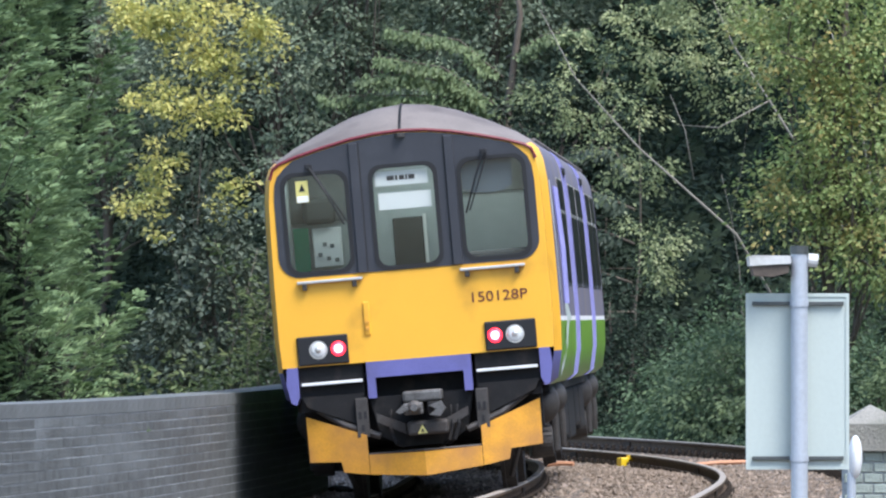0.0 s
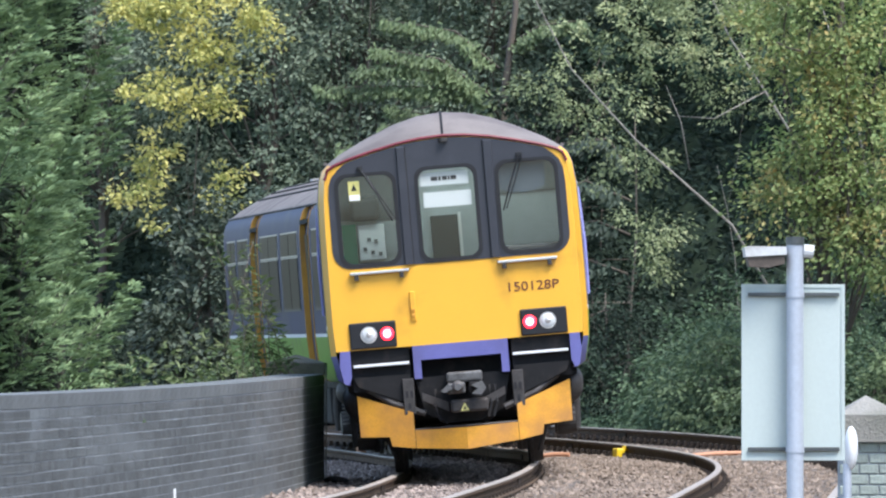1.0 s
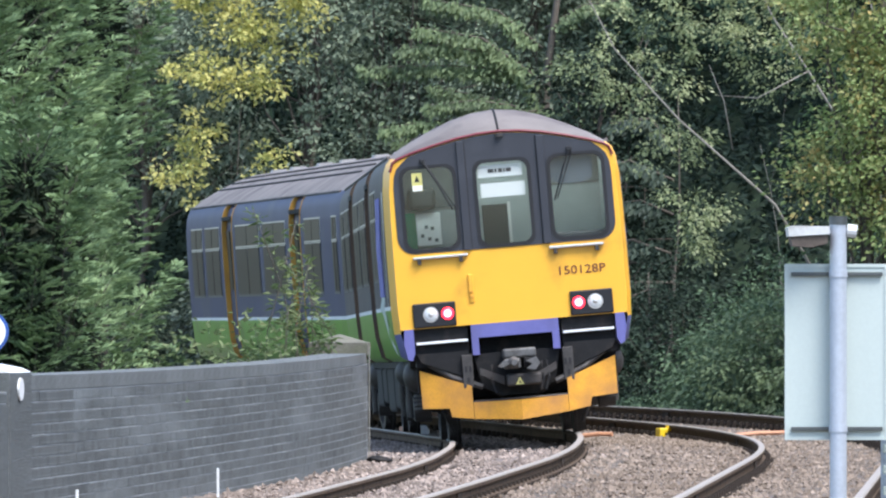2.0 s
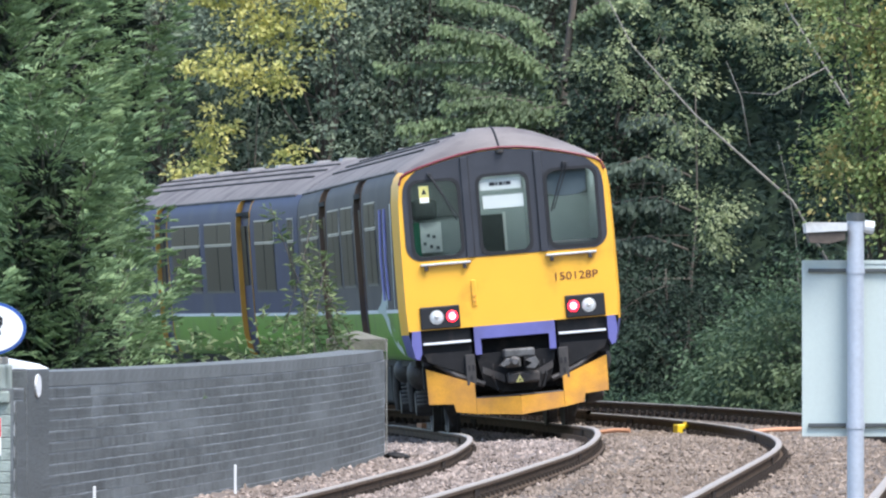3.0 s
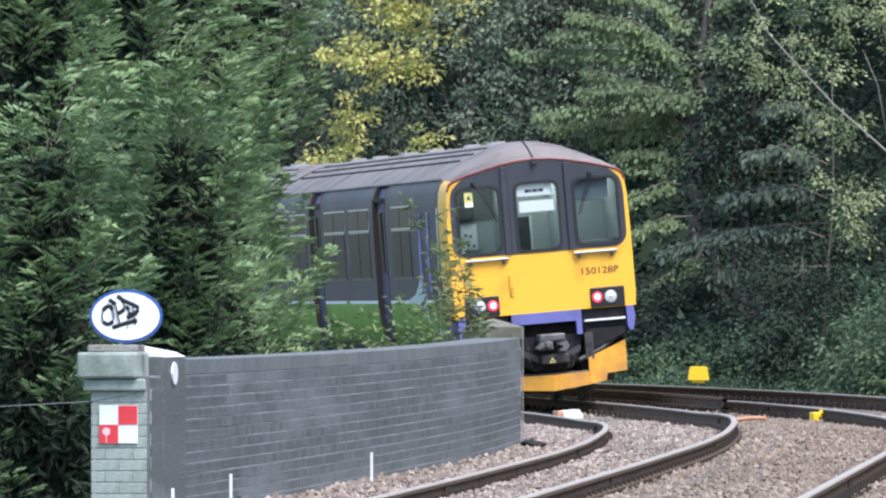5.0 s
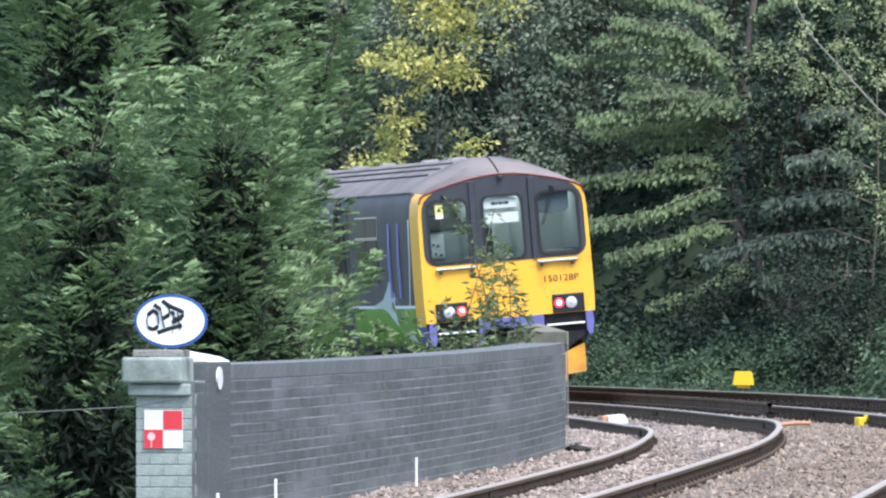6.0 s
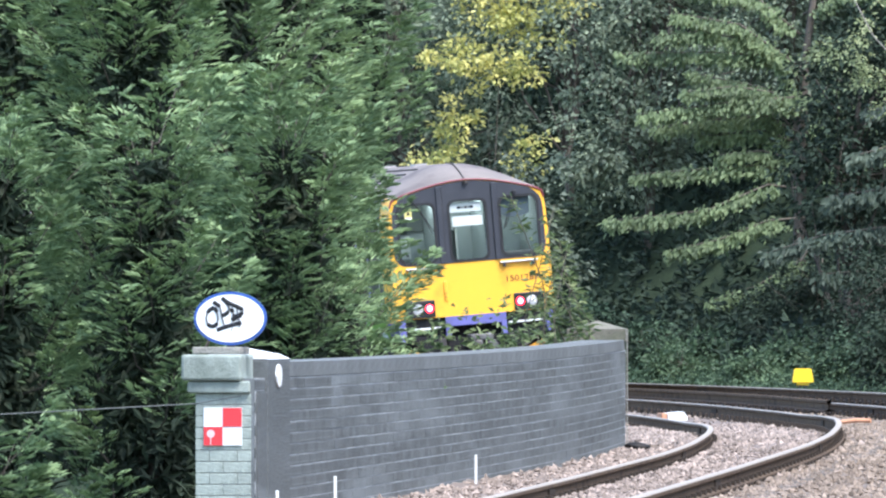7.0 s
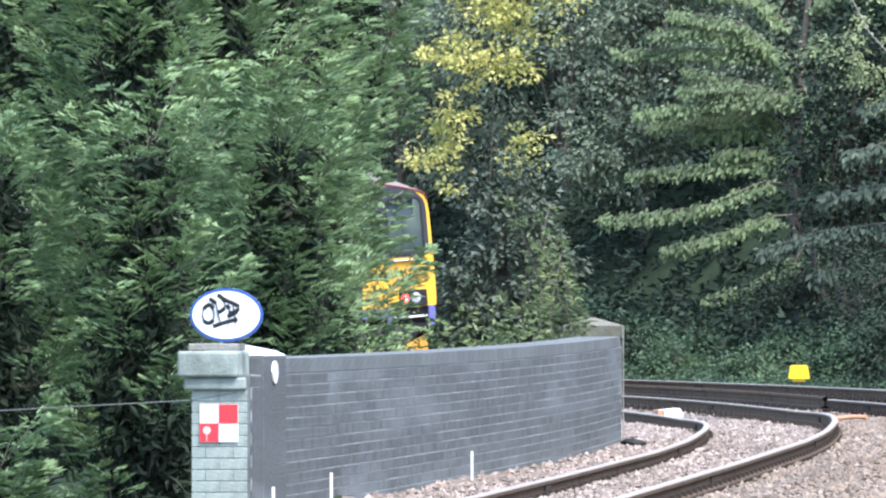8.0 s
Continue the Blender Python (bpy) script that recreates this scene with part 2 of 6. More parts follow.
M = dict(
    yellow=material("warning_yellow", (0.88, 0.455, 0.038), 0.42, vary=0.05, scale=2, dirt=(0.5, 0.24, 0.03), dirt_amount=0.15, dirt_scale=1.2),
    plough=material("plough_yellow", (0.68, 0.32, 0.03), 0.6, vary=0.2, scale=5, dirt=(0.3, 0.14, 0.06), dirt_amount=0.75, dirt_scale=2.2),
    charcoal=material("charcoal_paint", (0.036, 0.038, 0.047), 0.45, vary=0.15, scale=3, dirt=(0.06, 0.063, 0.073), dirt_amount=0.3),
    seal=material("rubber_seal", (0.012, 0.012, 0.013), 0.6),
    red=material("red_line", (0.17, 0.018, 0.03), 0.5),
    blue=material("indigo_paint", (0.135, 0.135, 0.36), 0.45, vary=0.12, dirt=(0.08, 0.075, 0.15), dirt_amount=0.3),
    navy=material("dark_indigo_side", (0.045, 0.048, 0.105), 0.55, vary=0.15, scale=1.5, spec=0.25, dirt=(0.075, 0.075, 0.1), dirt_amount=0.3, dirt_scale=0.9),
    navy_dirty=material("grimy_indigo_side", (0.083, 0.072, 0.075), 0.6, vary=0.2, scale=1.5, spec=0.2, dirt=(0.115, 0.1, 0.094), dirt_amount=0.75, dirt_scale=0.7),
    # Indigo side made paler: sunlight put into the colour, and less grime.
    paler=material("sunlit_lavender_side", (0.15, 0.145, 0.2), 0.55, vary=0.2, scale=1.5, spec=0.25, dirt=(0.2, 0.18, 0.18), dirt_amount=0.6, dirt_scale=0.8),
    green=material("lime_green_side", (0.17, 0.36, 0.035), 0.35, vary=0.15, scale=2, dirt=(0.14, 0.2, 0.06), dirt_amount=0.3),
    lime=material("bright_lime", (0.3, 0.6, 0.06), 0.4),
    lavender=material("lavender_strip", (0.3, 0.3, 0.62), 0.4),
    white=material("white_paint", (0.75, 0.76, 0.76), 0.5, vary=0.06),
    amber=material("amber_door_edge", (0.5, 0.25, 0.03), 0.5, vary=0.2, dirt=(0.2, 0.1, 0.03), dirt_amount=0.3),
    browned=material("browned_door_edge", (0.13, 0.075, 0.04), 0.6, vary=0.25, dirt=(0.07, 0.05, 0.04), dirt_amount=0.5),
    roof=material("sooty_roof", (0.185, 0.16, 0.146), 0.75, vary=0.22, scale=2.5, dirt=(0.07, 0.055, 0.052), dirt_amount=0.5, dirt_scale=1.3),
    under=material("underframe_black", (0.012, 0.012, 0.013), 0.75, vary=0.4, scale=8, spec=0.3, dirt=(0.04, 0.032, 0.026), dirt_amount=0.25, dirt_scale=4),
    iron=material("grimy_iron", (0.06, 0.055, 0.052), 0.6, 0.3, vary=0.4, scale=9, dirt=(0.04, 0.03, 0.025), dirt_amount=0.4, dirt_scale=5),
    coupler=material("worn_coupler_steel", (0.13, 0.128, 0.125), 0.5, 0.3, vary=0.4, scale=9, dirt=(0.04, 0.035, 0.03), dirt_amount=0.4, dirt_scale=6),
    tread=material("bright_steel", (0.45, 0.44, 0.43), 0.35, 1.0, vary=0.1),
    silver=material("aluminium_trim", (0.6, 0.58, 0.55), 0.4, 0.6, vary=0.1),
    cabin=material("cab_lining", (0.45, 0.5, 0.5), 0.7, vary=0.1),
    cabdark=material("cab_dark", (0.05, 0.06, 0.06), 0.7, vary=0.2),
    blind=material("blue_grey_blind", (0.1, 0.13, 0.15), 0.5, vary=0.12),
    cabmid=material("cab_mid_grey", (0.15, 0.17, 0.17), 0.7, vary=0.2),
    cabgreen=material("cab_green", (0.02, 0.2, 0.1), 0.6),
    paper=material("white_card", (0.85, 0.87, 0.85), 0.7, vary=0.03),
    dark_glass=material("dark_glass", (0.01, 0.011, 0.013), 0.35, vary=0.1, spec=0.12),
    glass=glass("window_glass"),
    lens=material("headlamp_lens", (0.62, 0.64, 0.64), 0.12, vary=0.15, scale=40, fine=120),
    lettering=material("brown_lettering", (0.13, 0.025, 0.02), 0.5),
    tail=glowing("tail_lamp", (1.0, 0.015, 0.03), 3.0),
    tailcore=glowing("tail_lamp_core", (1.0, 0.3, 0.36), 3.2),
    # Glow added to brighten the cab; not a lamp of the train.
    cabfill=glowing("cab_fill_glow", (0.9, 1.0, 0.97), 4.5),
    sticker=material("yellow_sticker", (0.66, 0.6, 0.2), 0.5),
    black=material("black_paint", (0.01, 0.01, 0.012), 0.5),
    rail=material("rusty_rail", (0.105, 0.075, 0.052), 0.85, spec=0.12, vary=0.3, scale=14, dirt=(0.045, 0.033, 0.028), dirt_amount=0.4, dirt_scale=4),
    railtop=material("worn_rail_top", (0.34, 0.295, 0.25), 0.6, 0.1, vary=0.1),
    chair=material("rail_chair", (0.05, 0.04, 0.033), 0.85, spec=0.12, vary=0.4, scale=20),
    sleeper=material("weathered_sleeper", (0.12, 0.1, 0.085), 0.85, vary=0.25, scale=5, bump=0.4, islands=0.2),
    ballast=material("ballast_stone", (0.235, 0.185, 0.145), 0.9, vary=0.32, scale=0.7, fine=25, islands=0.45, dirt=(0.15, 0.11, 0.078), dirt_amount=0.8, dirt_scale=0.6),
    cess=material("dark_cess_stone", (0.15, 0.13, 0.115), 0.92, vary=0.3, scale=0.8, fine=25, islands=0.4, dirt=(0.09, 0.08, 0.065), dirt_amount=0.6, dirt_scale=0.7),
    roofvent=material("grey_vent", (0.33, 0.32, 0.31), 0.6, vary=0.2),
    wall=material("blue_brick", (0.1, 0.109, 0.109), 0.62, vary=0.3, scale=2.5, fine=40, bump=0.25, islands=0.2, dirt=(0.175, 0.192, 0.196), dirt_amount=0.45, dirt_scale=1.6, stretch=(1, 0.14, 1.4)),
    mortar=material("mortar", (0.35, 0.37, 0.375), 0.9, vary=0.35, scale=3, fine=30, dirt=(0.12, 0.13, 0.135), dirt_amount=0.55, dirt_scale=1.6, stretch=(1, 0.14, 3)),
    coping=material("blue_coping", (0.128, 0.139, 0.139), 0.75, vary=0.4, scale=5, stretch=(1, 0.3, 0.6), dirt=(0.1, 0.107, 0.108), dirt_amount=0.6, dirt_scale=3.5, bump=0.3, islands=0.14),
    palebrick=material("painted_brick", (0.32, 0.365, 0.325), 0.75, vary=0.22, scale=5, bump=0.3, islands=0.1, dirt=(0.13, 0.155, 0.13), dirt_amount=0.7, dirt_scale=4),
    stone=material("weathered_stone", (0.26, 0.25, 0.22), 0.85, vary=0.3, scale=6, bump=0.5, dirt=(0.13, 0.13, 0.1), dirt_amount=0.4, dirt_scale=3),
    pierstone=material("mossy_stone", (0.16, 0.15, 0.12), 0.9, vary=0.35, scale=7, bump=0.5, dirt=(0.09, 0.1, 0.06), dirt_amount=0.6, dirt_scale=5),
    greyballast=material("clean_ballast_stone", (0.275, 0.222, 0.19), 0.9, vary=0.32, scale=0.7, fine=25, islands=0.5, dirt=(0.16, 0.125, 0.1), dirt_amount=0.6, dirt_scale=0.8),
    signback=material("pale_sign_back", (0.48, 0.545, 0.515), 0.5, vary=0.05, scale=2),
    galv=material("galvanised_post", (0.46, 0.5, 0.56), 0.45, 0.25, vary=0.12, scale=6),
    darkmetal=material("dark_channel", (0.09, 0.1, 0.1), 0.5, 0.4),
    paintpink=material("faded_pink_paint", (0.75, 0.5, 0.5), 0.6, vary=0.15, scale=30),
    lampwhite=material("weathered_white", (0.6, 0.61, 0.6), 0.5, vary=0.12, scale=9, dirt=(0.35, 0.34, 0.31), dirt_amount=0.3, dirt_scale=7),
    # Brown darkened to carry the shade under the sign lamp.
    tray=material("shaded_brown", (0.1, 0.08, 0.065), 0.8, vary=0.3, scale=12),
    signblue=material("sign_blue", (0.03, 0.09, 0.33), 0.4),
    signred=material("sign_red", (0.65, 0.04, 0.05), 0.45, vary=0.08),
    orange=material("orange_pipe", (0.55, 0.27, 0.15), 0.6, vary=0.2),
    lampyellow=material("yellow_plastic", (0.85, 0.58, 0.02), 0.4, vary=0.06),
    bark=material("bark", (0.12, 0.1, 0.08), 0.9, vary=0.35, scale=8, bump=0.6, stretch=(1, 1, 0.3)),
    conbark=material("dark_bark", (0.06, 0.05, 0.04), 0.9, vary=0.3, scale=8, bump=0.4, stretch=(1, 1, 0.3)),
    palebark=material("pale_bark", (0.24, 0.22, 0.19), 0.85, vary=0.3, scale=8, bump=0.4, stretch=(1, 1, 0.4)),
    conifer=leaf_material("conifer_spray", [(0.09, 0.14, 0.078), (0.17, 0.25, 0.128), (0.285, 0.39, 0.195), (0.41, 0.52, 0.27)], rough=0.7, through_light=0.28, spec=0.15),
    # Inner conifer leaves, darkened so the shade inside the crown is in the colour.
    inner=leaf_material("shaded_inner_conifer", [(0.018, 0.026, 0.018), (0.03, 0.042, 0.027), (0.045, 0.063, 0.038), (0.065, 0.063, 0.042)], 0.7, through_light=0.15, spec=0.15),
    maple=leaf_material("yellow_leaves", [(0.27, 0.31, 0.1), (0.46, 0.47, 0.16), (0.7, 0.64, 0.23), (0.62, 0.59, 0.24)], through_light=0.4),
    olive=leaf_material("olive_leaves", [(0.06, 0.1, 0.04), (0.13, 0.18, 0.07), (0.23, 0.27, 0.12), (0.1, 0.16, 0.06)], through_light=0.35),
    birch=leaf_material("greyish_leaves", [(0.12, 0.16, 0.08), (0.24, 0.29, 0.14), (0.39, 0.43, 0.22), (0.5, 0.52, 0.3)], through_light=0.35),
    leafgreen=leaf_material("green_leaves", [(0.045, 0.078, 0.045), (0.075, 0.123, 0.065), (0.115, 0.175, 0.09), (0.16, 0.23, 0.12)]),
    darkleaf=leaf_material("dark_leaves", [(0.04, 0.056, 0.037), (0.068, 0.09, 0.06), (0.105, 0.13, 0.09), (0.078, 0.112, 0.066)], through_light=0.15),
    midleaf=leaf_material("mid_green_leaves", [(0.12, 0.148, 0.105), (0.18, 0.222, 0.152), (0.25, 0.3, 0.2), (0.3, 0.357, 0.235)]),
    bright=leaf_material("bright_green_leaves", [(0.088, 0.122, 0.065), (0.14, 0.19, 0.095), (0.205, 0.272, 0.13), (0.26, 0.325, 0.165)], through_light=0.4),
    # Leaf green darkened: the wood's shade is put into this colour.
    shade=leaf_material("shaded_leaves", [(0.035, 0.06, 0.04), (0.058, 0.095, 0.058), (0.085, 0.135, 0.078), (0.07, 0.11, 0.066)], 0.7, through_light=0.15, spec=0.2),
    greyleaf=leaf_material("grey_green_leaves", [(0.03, 0.045, 0.034), (0.05, 0.074, 0.052), (0.08, 0.11, 0.076), (0.11, 0.145, 0.1)]),
    # A still darker leaf colour, for the deep shade under the canopy.
    shaded_ivy=leaf_material("shaded_ivy_leaves", [(0.017, 0.026, 0.019), (0.028, 0.042, 0.029), (0.041, 0.062, 0.041), (0.034, 0.05, 0.034)], 0.75, through_light=0.1, spec=0.15),
    bush=leaf_material("bush_leaves", [(0.04, 0.09, 0.035), (0.08, 0.16, 0.06), (0.14, 0.25, 0.09), (0.1, 0.19, 0.07)]),
    reddish=leaf_material("autumn_leaves", [(0.125, 0.2, 0.075), (0.24, 0.325, 0.115), (0.34, 0.38, 0.15), (0.5, 0.36, 0.13)], through_light=0.35),
    soil=material("leafy_soil", (0.03, 0.042, 0.022), 0.95, vary=0.5, scale=1.2, fine=12, bump=0.6, spec=0.08),
)


# ---- building helpers ----
def finish(name, mesh, mat, parent=None, label="", smooth=False):
    if mat is not None:
        mesh.materials.append(mat)
    if smooth:
        mesh.shade_smooth()
    ob = new(name, mesh)
    if parent is not None:
        ob.parent = parent
    if label:
        tagged(ob, label)
    return ob


def part(name, bm, mat, parent=None, label="", smooth=False):
    """Links a bmesh as one mesh object, under its thing if there is one."""
    mesh = bpy.data.meshes.new(name)
    bmesh.ops.recalc_face_normals(bm, faces=bm.faces[:])
    bm.to_mesh(mesh)
    bm.free()
    return finish(name, mesh, mat, parent, label, smooth)


def thing(name, label, category, group="", at=None, kind=""):
    e = new(name)
    tagged(e, label, category, group, kind)
    if at is not None:
        e.matrix_world = at
    return e


def box(x0, x1, y0, y1, z0, z1, bevel=0.0, bm=None):
    bm = bm or bmesh.new()
    v = [bm.verts.new(p) for p in ((x0, y0, z0), (x1, y0, z0), (x1, y1, z0), (x0, y1, z0), (x0, y0, z1), (x1, y0, z1), (x1, y1, z1), (x0, y1, z1))]
    fs = [bm.faces.new([v[i] for i in f]) for f in ((3, 2, 1, 0), (4, 5, 6, 7), (0, 1, 5, 4), (1, 2, 6, 5), (2, 3, 7, 6), (3, 0, 4, 7))]
    if bevel:
        ed = list({e for f in fs for e in f.edges})
        bmesh.ops.bevel(bm, geom=ed, offset=bevel, segments=2, affect="EDGES", profile=0.5)
    return bm


def prism(points, depth_axis, d0, d1, bm=None):
    """Extrudes an outline. depth_axis 'y': points are (x, z); 'x': (y, z); 'z': (x, y)."""
    bm = bm or bmesh.new()

    def at(p, d):
        return {"y": (p[0], d, p[1]), "x": (d, p[0], p[1]), "z": (p[0], p[1], d)}[depth_axis]
    a = [bm.verts.new(at(p, d0)) for p in points]
    b = [bm.verts.new(at(p, d1)) for p in points]
    bm.faces.new(a); bm.faces.new(b[::-1])
    for i in range(len(a)):
        j = (i + 1) % len(a)
        bm.faces.new((a[j], a[i], b[i], b[j]))
    return bm


def tube(path, radii, sides=8, bm=None, flat=1.0):
    """A tapered tube along points."""
    bm = bm or bmesh.new()
    rings = []
    for i, p in enumerate(path):
        p = Vector(p)
        d = (Vector(path[min(i + 1, len(path) - 1)]) - Vector(path[max(i - 1, 0)])).normalized()
        u = d.cross(Vector((0, 0, 1)) if abs(d.z) < 0.9 else Vector((0, 1, 0))).normalized()
        w = d.cross(u)
        r = radii[i] if isinstance(radii, (list, tuple)) else radii
        rings.append([bm.verts.new(p + (u * math.cos(a) + w * math.sin(a) * flat) * r) for a in (k * math.tau / sides for k in range(sides))])
    for a, b in zip(rings, rings[1:]):
        for k in range(sides):
            bm.faces.new((a[k], a[(k + 1) % sides], b[(k + 1) % sides], b[k]))
    bm.faces.new(rings[0][::-1]); bm.faces.new(rings[-1])
    return bm


def round_rect(x0, x1, z0, z1, r, n=5):
    pts = []
    for cx, cz, a0 in ((x1 - r, z1 - r, 0), (x0 + r, z1 - r, 90), (x0 + r, z0 + r, 180), (x1 - r, z0 + r, 270)):
        for k in range(n + 1):
            a = radians(a0 + 90 * k / n)
            pts.append((cx + r * math.cos(a), cz + r * math.sin(a)))
    return pts


def mesh_of(name, verts, faces):
    """A mesh from arrays of points and of equal-sided faces."""
    verts, faces = np.asarray(verts, dtype=np.float32), np.asarray(faces, dtype=np.int32)
    me = bpy.data.meshes.new(name)
    k = faces.shape[1]
    me.vertices.add(len(verts)); me.vertices.foreach_set("co", verts.ravel())
    me.loops.add(faces.size); me.loops.foreach_set("vertex_index", faces.ravel())
    me.polygons.add(len(faces))
    me.polygons.foreach_set("loop_start", np.arange(0, faces.size, k, dtype=np.int32))
    me.update(calc_edges=True)
    me.validate()
    me.shade_flat()
    return me


# ---- the line of the railway ----
RAD, STEP = 205.95, 0.25
S = np.arange(-130, 170 + STEP / 2, STEP)
CURVE = np.interp(S, [-130, -60, -46, -26.2, -9.95, 170], [-1 / 250, -1 / 250, 0, 0, 1 / RAD, 1 / RAD])
TH = np.concatenate([[0], np.cumsum((CURVE[1:] + CURVE[:-1]) / 2 * STEP)])
TH -= np.interp(0, S, TH)
TX = np.concatenate([[0], np.cumsum(-(np.sin(TH[1:]) + np.sin(TH[:-1])) / 2 * STEP)])
TY = np.concatenate([[0], np.cumsum((np.cos(TH[1:]) + np.cos(TH[:-1])) / 2 * STEP)])
TX += 3.817 - np.interp(0, S, TX)
TY += 111.34 - np.interp(0, S, TY)
CANT = 0.07
TRACK2 = 3.46


def line(s, off=0.0):
    """Place in plan and heading at s metres along the first track, off metres to its outer side."""
    th = float(np.interp(s, S, TH))
    return float(np.interp(s, S, TX)) + off * math.cos(th), float(np.interp(s, S, TY)) + off * math.sin(th), th


def hump(y):
    """The first track's low rise, where it enters the curve."""
    return np.interp(y, [78, 90, 96, 100, 106, 111, 116.5, 123, 140], [0.02, 0.035, 0.06, 0.09, 0.105, 0.08, 0.04, 0.03, 0.03])


def rail_z(y, off):
    base = 0.002 * (y - 110)
    return base + float(hump(y)) - 0.045 + CANT * off if off < 1.8 else base + 0.1 + CANT * (off - TRACK2)


def off_of(x, y):
    """Sideways distance from the first track, for arrays in plan."""
    cx, th = np.interp(y, TY, TX), np.interp(y, TY, TH)
    return (x - cx) * np.cos(th)


def ground_z(x, y):
    o = off_of(x, y)
    prof = np.interp(o, [-60, -14, -7, -3.0, -2.3, -1.2, 1.3, 2.3, 5.0, 5.9, 7.0, 9.5, 14, 26, 60],
                     [-4.5, -4.0, -3.2, -0.4, -0.19, -0.22, -0.13, -0.14, 0.03, -0.12, -0.1, 0.25, 1.2, 11.0, 14.0])
    return prof - 0.03 + 0.002 * np.clip(y - 110, -60, 90) + hump(y) * np.interp(o, [-6, -3, 2.3, 3.0], [0, 1, 1, 0])


# ---- ground ----
def build_ground():
    gx = np.concatenate([[-2600, -1200, -500, -200, -90, -50, -30, -20], np.arange(-14, 24, 0.4), [25, 28, 32, 38, 46, 60, 90, 200, 500, 1200, 2600]])
    gy = np.concatenate([[-900, -300, -100, -40, -10, 10, 25], np.arange(35, 216, 0.6), [220, 230, 245, 270, 320, 420, 700, 1500, 3000]])
    X, Y = np.meshgrid(gx, gy)
    Z = ground_z(X, Y)
    rng = np.random.default_rng(4)
    o = off_of(X, Y)
    Z = Z + rng.normal(0, 1, Z.shape) * np.where((o > -2) & (o < 5.4), 0.006, 0.05)
    n, m = len(gy), len(gx)
    idx = np.arange(n * m).reshape(n, m)
    faces = np.stack([idx[:-1, :-1], idx[:-1, 1:], idx[1:, 1:], idx[1:, :-1]], -1).reshape(-1, 4)
    me = mesh_of("ground", np.stack([X, Y, Z], -1).reshape(-1, 3), faces)
    for k in ("ballast", "soil", "cess", "greyballast"):
        me.materials.append(M[k])
    fc = o[:-1, :-1].reshape(-1)
    me.polygons.foreach_set("material_index", np.where((fc < -2.4) | (fc > 6.3), 1, np.where(fc > 4.7, 2, np.where(fc < 0.7, 3, 0))).astype(np.int32))
    me.shade_smooth()
    tagged(new("ground", me), "brown-grey ballast bed between leafy soil banks", "ground", kind="structure")


def build_stones():
    """Loose ballast: thousands of small broken stones in one sheet."""
    rng = np.random.default_rng(11)
    n = 54000
    s = rng.uniform(-50, 62, n)
    s = np.where(rng.random(n) < 0.75, rng.uniform(-50, 12, n), s)
    off = rng.uniform(-2.0, 6.3, n)
    th = np.interp(s, S, TH)
    x, y = np.interp(s, S, TX) + off * np.cos(th), np.interp(s, S, TY) + off * np.sin(th)
    keep = np.min(np.abs(off[:, None] - np.array([-0.6975, 0.7575, 2.74, 4.18])), axis=1) > 0.085
    x, y, off = x[keep], y[keep], off[keep]
    n = len(x)
    z = ground_z(x, y) + rng.uniform(-0.008, 0.018, n)
    size = rng.uniform(0.015, 0.026, n) * rng.choice([1.0, 1.5, 2.0], n, p=[0.6, 0.3, 0.1])
    base = np.array([(1, 0, 0), (0, 1, 0), (-1, 0, 0), (0, -1, 0), (0, 0, 0.8), (0, 0, -0.8)])
    v = base[None] * rng.uniform(0.6, 1.3, (n, 6, 1)) * size[:, None, None] + rng.normal(0, 0.18, (n, 6, 3)) * size[:, None, None]
    a = rng.uniform(0, 6.28, n)
    c, d = np.cos(a)[:, None], np.sin(a)[:, None]
    v = np.stack([v[..., 0] * c - v[..., 1] * d, v[..., 0] * d + v[..., 1] * c, v[..., 2]], -1) + np.stack([x, y, z], -1)[:, None]
    f = np.array([(0, 1, 4), (1, 2, 4), (2, 3, 4), (3, 0, 4), (1, 0, 5), (2, 1, 5), (3, 2, 5), (0, 3, 5)])
    faces = (f[None] + (np.arange(n) * 6)[:, None, None]).reshape(-1, 3)
    me = mesh_of("ballast_stones", v.reshape(-1, 3), faces)
    ob = finish("ballast_stones", me, M["ballast"])
    me.materials.append(M["cess"]); me.materials.append(M["greyballast"])
    shifted = off + rng.normal(0, 0.15, n)
    me.polygons.foreach_set("material_index", np.repeat(np.where(shifted > 4.75, 1, np.where(shifted < 0.7, 2, 0)), 8).astype(np.int32))
    tagged(ob, "loose broken grey-brown ballast stones round the sleepers", "ballast", kind="stuff")


# ---- rails and sleepers ----
RAILS = (-0.6975, 0.7575, 2.7425, 4.1775)


def sweep(profile, off, s0, s1, step=0.5, dz=0.0, closed=True):
    ss = np.arange(s0, s1 + 1e-6, step)
    verts = []
    for s in ss:
        x, y, th = line(s, off)
        z = rail_z(y, off) + dz
        for u, w in profile:
            verts.append((x + u * math.cos(th), y + u * math.sin(th), z + w))
    k, faces = len(profile), []
    for i in range(len(ss) - 1):
        for j in range(k):
            a, b = i * k + j, i * k + (j + 1) % k
            faces.append((a, b, b + k, a + k))
    return mesh_of("rail", verts, faces)


